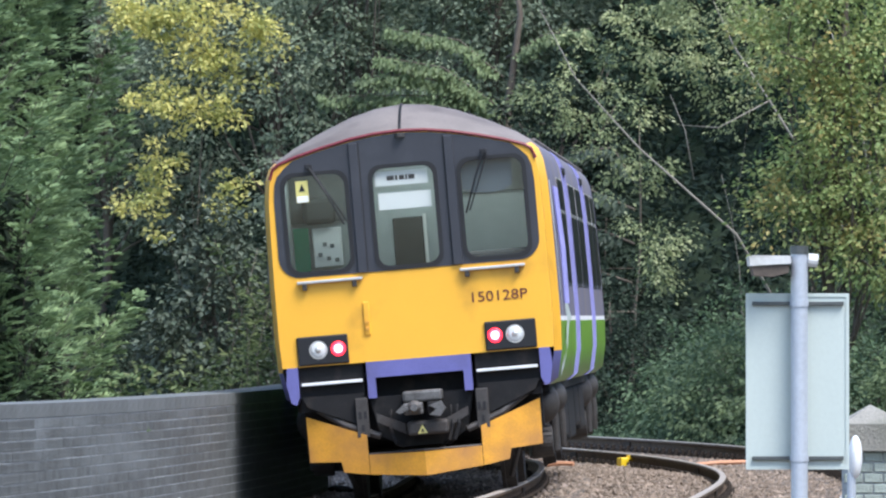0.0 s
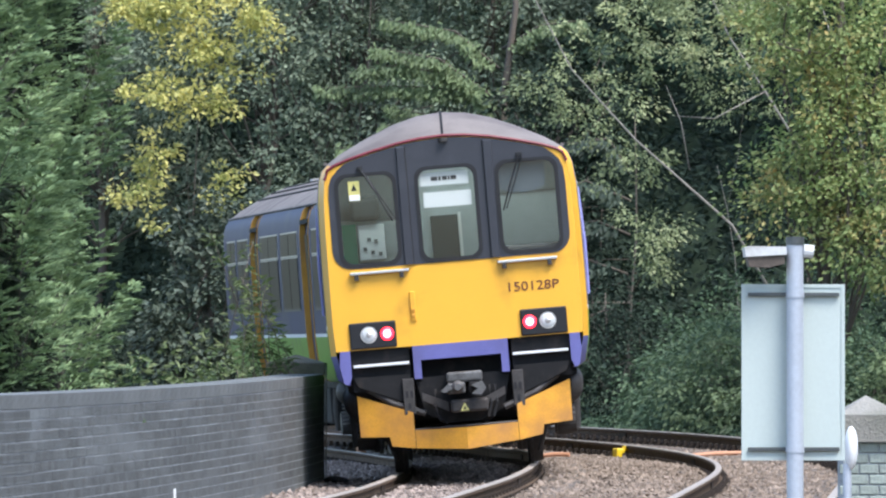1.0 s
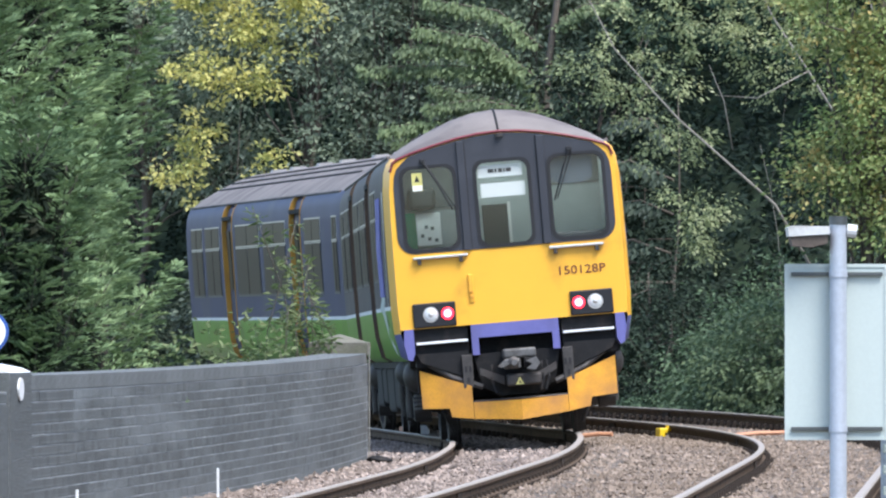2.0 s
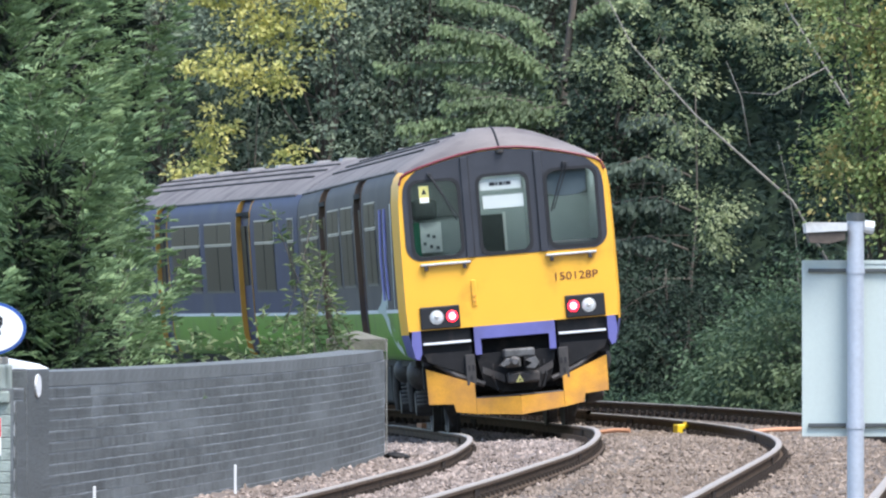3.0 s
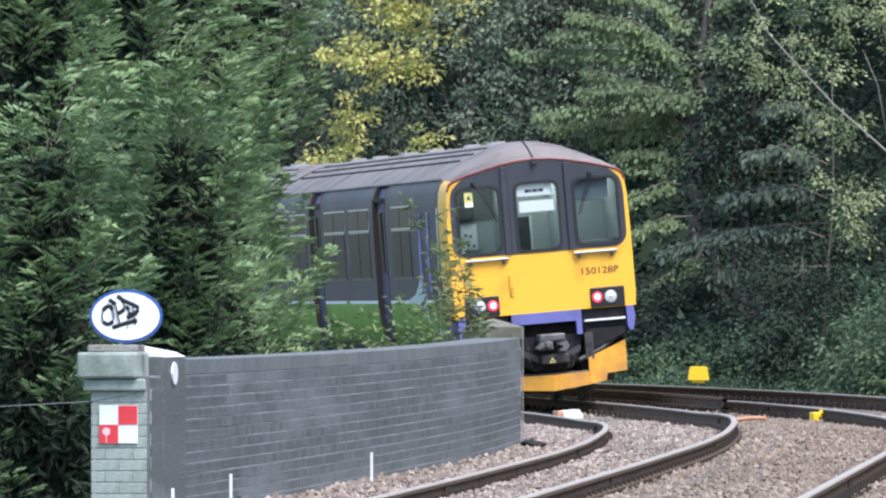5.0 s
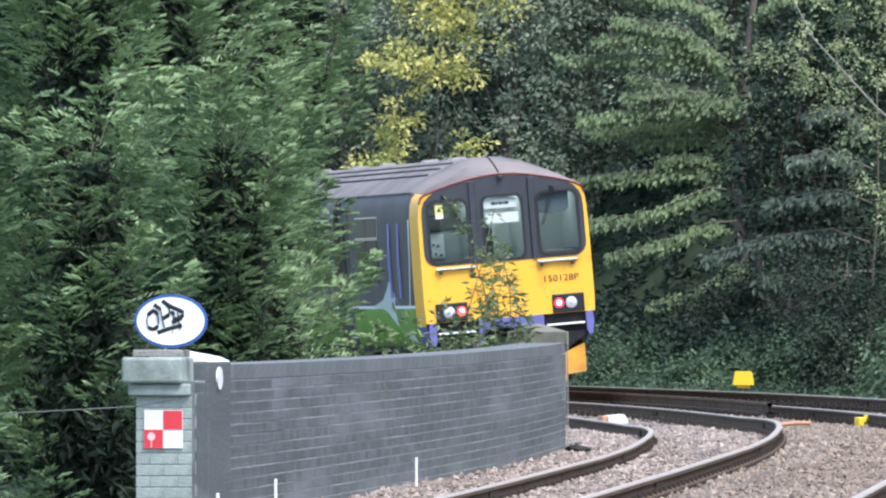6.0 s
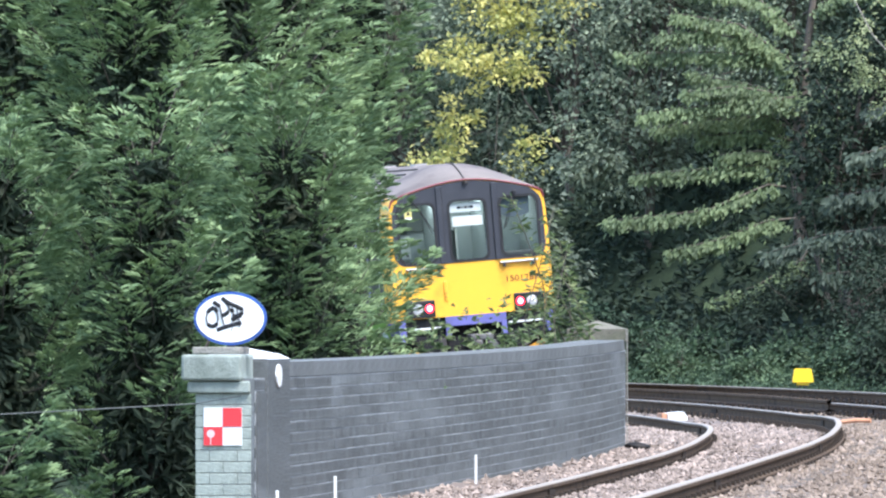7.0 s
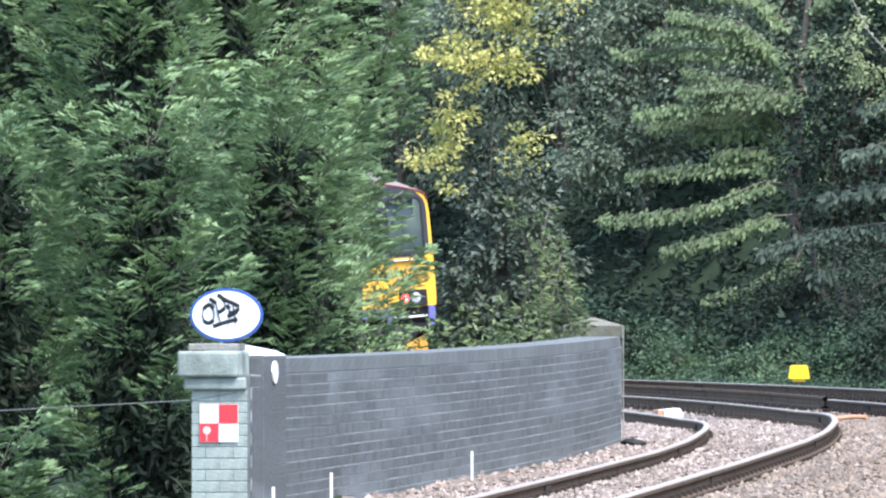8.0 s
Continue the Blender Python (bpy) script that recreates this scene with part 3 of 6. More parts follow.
def build_rails():
    web = [(-0.035, -0.012), (-0.035, -0.04), (-0.01, -0.055), (-0.01, -0.125), (-0.07, -0.14), (-0.07, -0.155), (0.07, -0.155), (0.07, -0.14), (0.01, -0.125), (0.01, -0.055), (0.035, -0.04), (0.035, -0.012)]
    head = [(-0.035, -0.012), (-0.028, 0.0), (0.028, 0.0), (0.035, -0.012)]
    for off in RAILS:
        r = thing("rail", "curved steel running rail with rusty web and worn top", "rail", "running rails")
        ob = finish("web", sweep(web, off, -62, 120), M["rail"], r)
        finish("head", sweep(head, off, -62, 120), M["railtop"], r, "worn shiny rail head")
        rng = random.Random(int(off * 100))
        s = -58 + rng.uniform(0, 6)
        while s < 70:
            x, y, th = line(s, off)
            q = Matrix.Translation((x, y, rail_z(y, off))) @ Matrix.Rotation(th, 4, "Z")
            for sd in (-1, 1):
                pm = box(min(sd * 0.012, sd * 0.03), max(sd * 0.012, sd * 0.03), -0.3, 0.3, -0.12, -0.05)
                pm.transform(q)
                part("fishplate", pm, M["chair"], r)
            s += 18.3
    # short check rail between the tracks, with a cut end
    t = thing("spare_rail", "rusty brown spare rail lying between the tracks", "rail")
    finish("bar", sweep(web, 1.75, 12.6, 60, dz=0.05), M["rail"], t)
    tb = sweep(head, 1.75, 12.6, 60, dz=0.05)
    finish("head", tb, M["rail"], t)


def build_sleepers():
    body = box(-1.3, 1.3, -0.12, 0.12, -0.12, 0.0, 0.012)
    me = bpy.data.meshes.new("sleeper"); body.to_mesh(me); body.free(); me.materials.append(M["sleeper"])
    cb = box(-0.13, 0.13, -0.09, 0.09, 0.0, 0.03)
    for sd in (-1, 1):
        box(min(sd * 0.05, sd * 0.1), max(sd * 0.05, sd * 0.1), -0.07, 0.07, 0.03, 0.085, 0, cb)
    cm = bpy.data.meshes.new("rail_chair"); cb.to_mesh(cm); cb.free(); cm.materials.append(M["chair"])
    for centre in (0.0, TRACK2):
        for k in range(180):
            s = -56 + k * 0.68 + centre * 0.05
            x, y, th = line(s, centre)
            z = rail_z(y, centre) - 0.185
            ob = new("sleeper", me)
            ob.matrix_world = Matrix.Translation((x, y, z)) @ Matrix.Rotation(th, 4, "Z") @ Matrix.Rotation(-math.atan(CANT), 4, "Y")
            tagged(ob, "weathered brown sleeper bedded in ballast under the rails", "sleeper", "sleepers")
            for sd in (-1, 1):
                c = new("rail_chair", cm)
                c.parent, c.location = ob, (sd * 0.7175, 0, 0)


# ---- the parapet wall ----
WALL_S0, WALL_S1 = -44.6, -10.3


def wall_off(s):
    f = (s - WALL_S0) / (WALL_S1 - WALL_S0)
    return -2.17 + 0.58 * f ** 1.15


def wall_top(s):
    return 0.88 + 0.145 * ((s - WALL_S0) / (WALL_S1 - WALL_S0)) ** 2


def wall_frame(s):
    x, y, th = line(s, wall_off(s))
    return Matrix.Translation((x, y, 0)) @ Matrix.Rotation(th - 0.017, 4, "Z")


def build_wall():
    w = thing("parapet_wall", "curved dark blue-grey brick parapet wall beside the track", "wall", kind="structure")
    ss = np.linspace(WALL_S0, WALL_S1, 120)
    verts, faces = [], []
    for s in ss:
        q = wall_frame(s)
        t = wall_top(s) - 0.115
        for u, z in ((0.0005, -0.9), (0.0005, t), (-0.4, t), (-0.4, -3.0)):
            verts.append(q @ Vector((u, 0, z)))
    for i in range(len(ss) - 1):
        for j in range(4):
            a, b = i * 4 + j, i * 4 + (j + 1) % 4
            faces.append((a, a + 4, b + 4, b))
    finish("mortar_bed", mesh_of("mortar_bed", verts, faces), M["mortar"], w, "pale mortar in the joints")
    bm = bmesh.new()
    for s, sg in ((WALL_S0, 1), (WALL_S1, -1)):
        q = wall_frame(s)
        t = wall_top(s) - 0.115
        box(-0.4, -0.002, min(0, sg * 0.1), max(0, sg * 0.1), -0.9, t, 0, bm).verts.ensure_lookup_table()
        for v in bm.verts[-8:]:
            v.co = q @ v.co
    part("wall_end", bm, M["wall"], w)
    cp = box(-0.46, 0.006, 0.004, 0.448, 0, 0.115, 0.003)
    cm = bpy.data.meshes.new("coping_stone"); cp.to_mesh(cm); cp.free(); cm.materials.append(M["coping"])
    k = 0
    s = WALL_S0 + 1.5
    while s < WALL_S1 - 0.45:
        ob = new("coping_stone", cm)
        ob.parent = w
        ob.matrix_world = wall_frame(s) @ Matrix.Translation((0, 0, wall_top(s) - 0.115)) @ Matrix.Rotation(0.0044, 4, "X")
        s += 0.45
    return w


def build_bricks(w):
    rng = random.Random(5)
    b = box(-0.06, 0.0, 0, 0.2232, 0, 0.0722)
    brick = bpy.data.meshes.new("brick"); b.to_mesh(brick); b.free(); brick.materials.append(M["wall"])
    verts, faces, count = [], [], 0
    base = [v.co.copy() for v in brick.vertices]
    bf = [tuple(p.vertices) for p in brick.polygons]
    columns = int((WALL_S1 - WALL_S0) / 0.225)
    for c in range(columns):
        for row in range(14):
            s = WALL_S0 + (c + 0.5 * (row % 2)) * 0.225
            if s > WALL_S1 - 0.22:
                continue
            q = wall_frame(s) @ Matrix.Translation((0.0 + rng.uniform(0.0025, 0.0045), 0.005, wall_top(s) - 0.115 - 0.0835 * (row + 1) + rng.uniform(-0.0018, 0.0018))) @ Matrix.Rotation(0.0044, 4, "X")
            if count < 300:
                ob = new("brick", brick)
                ob.parent, ob.matrix_world = w, q
                count += 1
            else:
                b0 = len(verts)
                verts += [q @ v for v in base]
                faces += [tuple(i + b0 for i in f) for f in bf]
    ob = finish("brickwork", mesh_of("brickwork", verts, faces), M["wall"], w, "dark blue-grey bricks in courses")
    tagged(ob, kind="stuff")


def build_pier(w):
    q = wall_frame(WALL_S0)
    p = thing("brick_pier", "pale grey-green painted brick pier with stone cap at the wall's end", "pier", at=q)
    part("core", box(-0.425, -0.012, 0.002, 0.5, -1.2, 0.66), M["palebrick"], p)
    bk = box(0, 0.204, -0.004, 0.09, 0, 0.0785, 0.004)
    me = bpy.data.meshes.new("brick"); bk.to_mesh(me); bk.free(); me.materials.append(M["palebrick"])
    hd = box(0, 0.101, -0.004, 0.09, 0, 0.0785, 0.004)
    mh = bpy.data.meshes.new("brick"); hd.to_mesh(mh); hd.free(); mh.materials.append(M["palebrick"])
    for row in range(20):
        z = 0.575 - row * 0.0835
        xs = [(-0.435, me), (-0.229, me)] if row % 2 == 0 else [(-0.435, mh), (-0.331, me), (-0.125, mh)]
        for x, m in xs:
            ob = new("brick", m)
            ob.parent, ob.location = p, (x, 0.0, z)
        for yy in (0.09, 0.3):
            ob = new("brick", me)
            ob.parent, ob.location, ob.rotation_euler = p, (-0.435, yy + 0.2, z), (0, 0, radians(-90))
    part("cap_moulding", box(-0.49, -0.03, -0.05, 0.55, 0.657, 0.745, 0.015), M["palebrick"], p, "stepped stone moulding")
    part("cap_block", box(-0.53, -0.085, -0.09, 0.6, 0.749, 0.94, 0.02), M["palebrick"], p, "pale painted stone cap")
    part("cap_slab", box(-0.455, -0.1, -0.04, 0.5, 0.944, 0.995, 0.008), M["stone"], p)
    # grey rendered pilaster with white painted top where the wall begins
    q2 = wall_frame(WALL_S0 + 0.02)
    a = thing("end_block", "grey rendered end block of the wall with white painted top", "wall block", at=q2)
    part("pier_cheek", box(-0.02, 0.014, 0.06, 0.618, -0.9, 0.655), M["wall"], a)
    part("block", box(-0.42, 0.022, 0.62, 1.95, -0.9, 0.9, 0.012), M["wall"], a)
    part("white_top", prism([(-0.42, 0.904), (0.022, 0.904), (-0.06, 0.94), (-0.3, 0.985), (-0.42, 0.98)], "y", 0.62, 1.95), M["white"], a, "white painted sloping top")
    bm = bmesh.new()
    bmesh.ops.create_cone(bm, cap_ends=True, segments=20, radius1=0.085, radius2=0.085, depth=0.012)
    bm.transform(Matrix.Translation((0.03, 1.2, 0.78)) @ Matrix.Diagonal((1, 1.9, 1, 1)) @ Matrix.Rotation(radians(90), 4, "Y"))
    part("white_mark", bm, M["white"], a, "white painted oval mark")
    # checkered plate
    c = thing("checker_plate", "red and white checkered metal plate fixed on the pier", "sign", at=q)
    part("plate", box(-0.375, -0.09, -0.016, -0.006, 0.272, 0.552, 0.004), M["white"], c)
    part("red_square", box(-0.232, -0.092, -0.02, -0.0165, 0.412, 0.55), M["signred"], c)
    part("red_square", box(-0.373, -0.233, -0.02, -0.0165, 0.274, 0.411), M["signred"], c)
    bm = bmesh.new()
    bmesh.ops.create_circle(bm, cap_ends=True, segments=14, radius=0.03)
    bm.transform(Matrix.Translation((-0.32, -0.0215, 0.36)) @ Matrix.Rotation(radians(90), 4, "X"))
    part("paint_spot", bm, M["paintpink"], c, "faded pink-white paint spot")
    part("paint_drip", box(-0.324, -0.317, -0.0225, -0.0205, 0.278, 0.335), M["paintpink"], c)
    # oval sign
    o = thing("oval_sign", "white oval sign with blue rim and black graffiti scrawl", "sign", at=q @ pose(-0.195, 0.12, 1.205, 0, 0, 0))

    def disc(a, b, y0, y1):
        return prism([(a * math.cos(k * math.tau / 48), b * math.sin(k * math.tau / 48)) for k in range(48)], "y", y0, y1)
    part("rim", disc(0.27, 0.197, 0, 0.03), M["signblue"], o, "blue rim")
    part("face", disc(0.25, 0.175, -0.006, -0.001), M["paper"], o)
    part("bracket", box(-0.03, 0.03, 0.03, 0.06, -0.24, 0.1), M["darkmetal"], o)
    strokes = [[(-0.117, 0.081), (-0.165, 0.054), (-0.178, 0.0), (-0.158, -0.054), (-0.117, -0.061), (-0.088, -0.027), (-0.09, 0.034), (-0.117, 0.081)],
               [(-0.124, 0.121), (-0.07, 0.088), (-0.063, 0.02), (-0.043, -0.047)],
               [(-0.063, 0.148), (-0.03, 0.128), (-0.003, 0.088), (-0.016, 0.04), (-0.057, 0.02)],
               [(-0.057, 0.148), (-0.016, 0.115), (0.099, 0.067), (0.092, 0.04), (0.038, 0.0), (0.011, -0.013)],
               [(0.004, 0.074), (0.031, 0.034), (0.011, -0.01)],
               [(0.051, 0.074), (0.058, 0.04), (0.072, -0.061)],
               [(0.018, 0.013), (0.085, 0.02)],
               [(-0.097, -0.085), (-0.009, -0.054), (0.085, -0.031)], [(0.009, -0.081), (0.014, -0.083)]]
    for st in strokes:
        for _ in range(2):
            st = [st[0]] + [(a[0] * w + b[0] * (1 - w), a[1] * w + b[1] * (1 - w)) for a, b in zip(st, st[1:]) for w in (0.75, 0.25)] + [st[-1]]
        part("scrawl", tube([(x, -0.008, z) for x, z in st], 0.0045, 8, flat=3.4), M["black"], o)
    # stone pier with pyramid cap behind the far end
    e = thing("stone_pier", "weathered stone pier with shallow pyramid cap at the wall's far end", "pier", at=wall_frame(WALL_S1 - 0.35))
    part("shaft", box(-0.62, -0.03, 0.4, 0.95, -1.0, 1.0, 0.01), M["pierstone"], e)
    cap = bmesh.new()
    b4 = [cap.verts.new(p) for p in ((-0.65, 0.36, 1.004), (0.0, 0.36, 1.004), (0.0, 0.99, 1.004), (-0.65, 0.99, 1.004))]
    b5 = [cap.verts.new((v.co.x, v.co.y, 1.14)) for v in b4]
    ap = cap.verts.new((-0.325, 0.67, 1.235))
    cap.faces.new(b4[::-1])
    for i in range(4):
        cap.faces.new((b4[i], b4[(i + 1) % 4], b5[(i + 1) % 4], b5[i])); cap.faces.new((b5[i], b5[(i + 1) % 4], ap))
    part("cap", cap, M["pierstone"], e)
    cd = thing("conduit", "thin pale metal conduit up the wall's end", "conduit", at=wall_frame(WALL_S1))
    part("pipe", tube([(0.02, -0.02, -0.3), (0.02, -0.02, 1.08), (0.0, 0.05, 1.13), (-0.12, 0.1, 1.15)], 0.007, 8), M["stone"], cd)


def build_lineside():
    # marker stakes at the wall's foot
    for s, h in ((-44.2, 0.2), (-40.4, 0.24), (-29.5, 0.24)):
        q = wall_frame(s)
        x, y = q.translation.x + 0.12, q.translation.y
        st = new("marker_stake")
        part("post", box(-0.012, 0.012, -0.012, 0.012, -0.15, h, 0.003), M["white"], st)
        st.location = (x, y, float(ground_z(x, y)) + 0.03)
        tagged(st, "thin white marker stake standing in the ballast", "stake", "marker stakes")
    # yellow lamp on short legs
    x, y = 5.81, 149.5
    z = float(ground_z(x, y))
    l = thing("ground_lamp", "bright yellow lineside box on short legs", "signal box lamp", at=pose(x, y, z + 0.175) @ Matrix.Diagonal((0.86, 0.86, 0.86, 1)))
    part("hood", prism([(-0.19, 0.13), (0.19, 0.13), (0.2, 0.16), (0.165, 0.37), (0.14, 0.395), (-0.14, 0.395), (-0.165, 0.37), (-0.2, 0.16)], "y", -0.14, 0.14), M["lampyellow"], l)
    part("collar", box(-0.12, 0.12, -0.1, 0.1, 0.075, 0.129, 0.01), M["lampyellow"], l)
    for dx in (-0.06, 0.06):
        part("leg", box(dx - 0.02, dx + 0.02, -0.02, 0.02, -0.34, 0.074), M["darkmetal"], l)
    # yellow clip box on the second track
    x, y = 6.26, 120.5
    y2 = thing("point_box", "small bright yellow box clamped beside the rail", "box", at=pose(x, y, -0.04, 0, 0, 20) @ Matrix.Diagonal((0.8, 0.8, 0.8, 1)))
    part("body", box(-0.12, 0.03, -0.1, 0.1, -0.12, 0.08, 0.02), M["lampyellow"], y2)
    part("arm", box(0.031, 0.16, -0.05, 0.05, 0.03, 0.12, 0.015), M["lampyellow"], y2)
    # white and orange box beside the inner rail
    x, y = 3.08, 125.0
    w2 = thing("lubricator_box", "white metal box with orange end between the rails", "box", at=pose(x, y, float(ground_z(np.array(x), np.array(y))) + 0.06, 0, 0, 8))
    part("body", prism([(-0.1, 0), (0.17, 0), (0.17, 0.05), (0.12, 0.12), (-0.1, 0.1)], "y", -0.22, 0.22), M["white"], w2)
    part("end", box(-0.18, -0.104, -0.2, 0.2, 0, 0.1, 0.01), M["orange"], w2)
    # orange pipes lying between the tracks
    for x, y, ln, a in ((7.3, 117.0, 0.95, 98), (5.33, 119.5, 0.42, 70)):
        pz = float(ground_z(np.array(x), np.array(y))) + 0.05
        pp = thing("cable_pipe", "faded orange plastic pipe lying on the ballast", "pipe", "orange pipes", at=pose(x, y, pz, -3, 0, a))
        part("tube", tube([(0, -ln / 2, 0), (0.03, 0, 0.015), (0, ln / 2, 0)], 0.028, 8), M["orange"], pp)
    # black sack at the wall's end
    x, y, th = line(-11.5, -1.42)
    bg = bmesh.new()
    bmesh.ops.create_icosphere(bg, subdivisions=3, radius=0.14)
    for v in bg.verts:
        v.co *= 1 + 0.35 * noise.noise(v.co * 7)
        v.co.z *= 0.3
    ob = part("black_bag", bg, M["under"], None, smooth=True)
    ob.location = (x, y, float(ground_z(x, y)) + 0.04)
    tagged(ob, "crumpled black plastic bag lying at the wall's end", "bag")
    # overhead wire by the conifers
    c = part("wire", tube([(-9, 66.5, 0.46), (-5, 66.7, 0.41), (-1.85, 66.9, 0.58), (-1.5, 66.85, 0.64)], 0.004, 5), M["darkmetal"])
    tagged(c, "thin sagging wire tied to the brick pier", "wire")


def build_sign_group():
    yb = 42.0
    k = yb / FOCAL

    def X(bearing):
        return (bearing - 784) * k

    def Z(level):
        return EYE[2] + (583 - level) * k
    gz = float(ground_z(np.array(X(1930)), np.array(yb)))
    s = thing("platform_sign", "pale grey back of a sign board on a post", "sign", at=pose(X(1932), yb, 0))
    x0 = X(1932)
    part("board", box(X(1839) - x0, X(2022) - x0, -0.012, 0.012, Z(749), Z(437), 0.004), M["signback"], s, "pale grey-green board back")
    rim = bmesh.new()
    for b in ((X(1839), X(2022), 437, 443), (X(1839), X(2022), 743, 749), (X(1839), X(1845), 443, 743), (X(2016), X(2022), 443, 743)):
        box(b[0] - x0, b[1] - x0, -0.017, -0.0125, Z(b[3]), Z(b[2]), 0, rim)
    part("rim", rim, M["signback"], s)
    for level in (455, 729):
        part("channel", box(X(1850) - x0, X(2012) - x0, -0.032, -0.013, Z(level + 3.5), Z(level - 3.5), 0.002), M["darkmetal"], s, "dark mounting channel")
        bm = tube([(0, -0.074, Z(level + 6)), (0, -0.074, Z(level - 6))], 0.043, 20)
        part("clamp", bm, M["galv"], s)
    part("post", tube([(0, -0.074, gz - 0.3), (0, -0.074, Z(357))], 0.039, 24), M["galv"], s, "pale blue-grey galvanised post", smooth=False)
    part("post_cap", tube([(0, -0.074, Z(368)), (0, -0.074, Z(353))], 0.042, 20), M["darkmetal"], s)
    part("lamp_arm", tube([(0.05, -0.074, Z(380)), (-0.09, -0.074, Z(381))], 0.014, 12), M["galv"], s)
    lamp = prism([(X(1841) - x0, Z(373)), (X(1850) - x0, Z(370)), (X(1915) - x0, Z(371)), (X(1915) - x0, Z(385)), (X(1843) - x0, Z(389))], "y", -0.15, 0.04)
    part("lamp_housing", lamp, M["lampwhite"], s, "white lamp housing")
    # The underside's shade is put into its dark brown colour.
    part("lamp_tray", prism([(X(1846) - x0, Z(390)), (X(1912) - x0, Z(386.5)), (X(1912) - x0, Z(401)), (X(1884) - x0, Z(408)), (X(1850) - x0, Z(406))], "y", -0.14, 0.035), M["tray"], s, "brown lamp underside, darkened for its shade")
    part("lamp_knuckle", tube([(0.04, -0.074, Z(378)), (0.085, -0.074, Z(380))], 0.03, 12), M["lampwhite"], s)
    # brick pier and white box behind the sign
    yp = 52.0
    k = yp / FOCAL
    xl, xr = (2020 - 784) * k, (2120 - 784) * k

    def ZP(level):
        return EYE[2] + (583 - level) * k
    gp = float(ground_z(np.array(xl), np.array(yp)))
    p = thing("cap_pier", "grey brick pier with a pale pyramid cap", "pier", at=pose(xl, yp, 0))
    wd = xr - xl
    part("core", box(0.0, wd, 0.006, 0.45, gp - 0.3, ZP(716)), M["mortar"], p)
    bk = box(0, 0.104, -0.005, 0.05, 0, 0.05, 0.004)
    me = bpy.data.meshes.new("brick"); bk.to_mesh(me); bk.free(); me.materials.append(M["palebrick"])
    for r in range(14):
        for c in range(3):
            ob = new("brick", me)
            ob.parent, ob.location = p, (-0.02 + (c + 0.5 * (r % 2)) * 0.113, 0, ZP(716) - 0.06 * (r + 1))
    cap = bmesh.new()
    b4 = [cap.verts.new(q) for q in ((-0.03, -0.05, ZP(716)), (wd + 0.03, -0.05, ZP(716)), (wd + 0.03, 0.5, ZP(716)), (-0.03, 0.5, ZP(716)))]
    b5 = [cap.verts.new((v.co.x, v.co.y, ZP(668))) for v in b4]
    ap = cap.verts.new((wd * 0.45, 0.22, ZP(634)))
    cap.faces.new(b4[::-1])
    for i in range(4):
        cap.faces.new((b4[i], b4[(i + 1) % 4], b5[(i + 1) % 4], b5[i])); cap.faces.new((b5[i], b5[(i + 1) % 4], ap))
    part("cap", cap, M["stone"], p, "pale weathered stone cap")
    d = thing("white_mirror_head", "white rounded plastic head on a short grey post", "fixture", at=pose((2030 - 784) * 46 / FOCAL, 46.0, 0))
    zc = EYE[2] + (583 - 727) * 46 / FOCAL
    hd = bmesh.new()
    bmesh.ops.create_uvsphere(hd, u_segments=20, v_segments=12, radius=0.11)
    hd.transform(Matrix.Translation((0.01, 0, zc)) @ Matrix.Diagonal((0.32, 0.5, 1.0, 1)))
    part("head", hd, M["white"], d, smooth=True)
    part("post", tube([(-0.01, 0.0, gp - 0.5), (-0.01, 0, zc - 0.08)], 0.022, 12), M["galv"], d)


# ---- the train ----
LEAN = -math.atan(CANT) - radians(0.8)
LENGTH, PIVOT_A, PIVOT_B = 19.75, 3.0, 17.1
SIDE = [(1.24, 0.98), (1.33, 1.04), (1.385, 1.3), (1.40, 1.585), (1.40, 1.63), (1.40, 2.1), (1.395, 2.6), (1.385, 2.95), (1.36, 3.16), (1.32, 3.27), (1.255, 3.35)]
ROOF = [(1.255, 3.35), (1.09, 3.46), (0.82, 3.595), (0.52, 3.72), (0.26, 3.79), (0.0, 3.815)]


def smooth_step(a):
    a = min(max(a, 0.0), 1.0)
    return a * a * (3 - 2 * a)


def shaped(p, y, cab):
    """A point of the body's section, drawn in towards the rounded cab end."""
    u, v = p
    if cab and y < 1.2:
        k = 0.945 + 0.055 * smooth_step(y / 0.55)
        u *= k
        if v > 3.25:
            v = 3.25 + (v - 3.25) * (0.5 + 0.5 * math.sin(min(y / 1.1, 1) * math.pi / 2))
    return u, v


def shell(points, ys, cab, sides=(-1, 1), both=False):
    """Sheets of the body between stations ys, on the given sides."""
    bm = bmesh.new()
    for sd in sides:
        rows = [[bm.verts.new((sd * shaped(p, y, cab)[0], y, shaped(p, y, cab)[1])) for p in points] for y in ys]
        for a, b in zip(rows, rows[1:]):
            for i in range(len(points) - 1):
                bm.faces.new((a[i], a[i + 1], b[i + 1], b[i]))
    bmesh.ops.remove_doubles(bm, verts=bm.verts[:], dist=1e-4)
    return bm


def side_u(v):
    us, vs = [p[0] for p in SIDE], [p[1] for p in SIDE]
    return float(np.interp(v, vs, us))


def filled(outer, holes, y):
    """A flat panel with holes, standing across the train at y."""
    bm = bmesh.new()
    edges = []
    for loop in (outer, *holes):
        vs = [bm.verts.new((u, y, v)) for u, v in loop]
        edges += [bm.edges.new((vs[i], vs[(i + 1) % len(vs)])) for i in range(len(vs))]
    bmesh.ops.triangle_fill(bm, edges=edges, use_beauty=True, use_dissolve=False)
    return bm


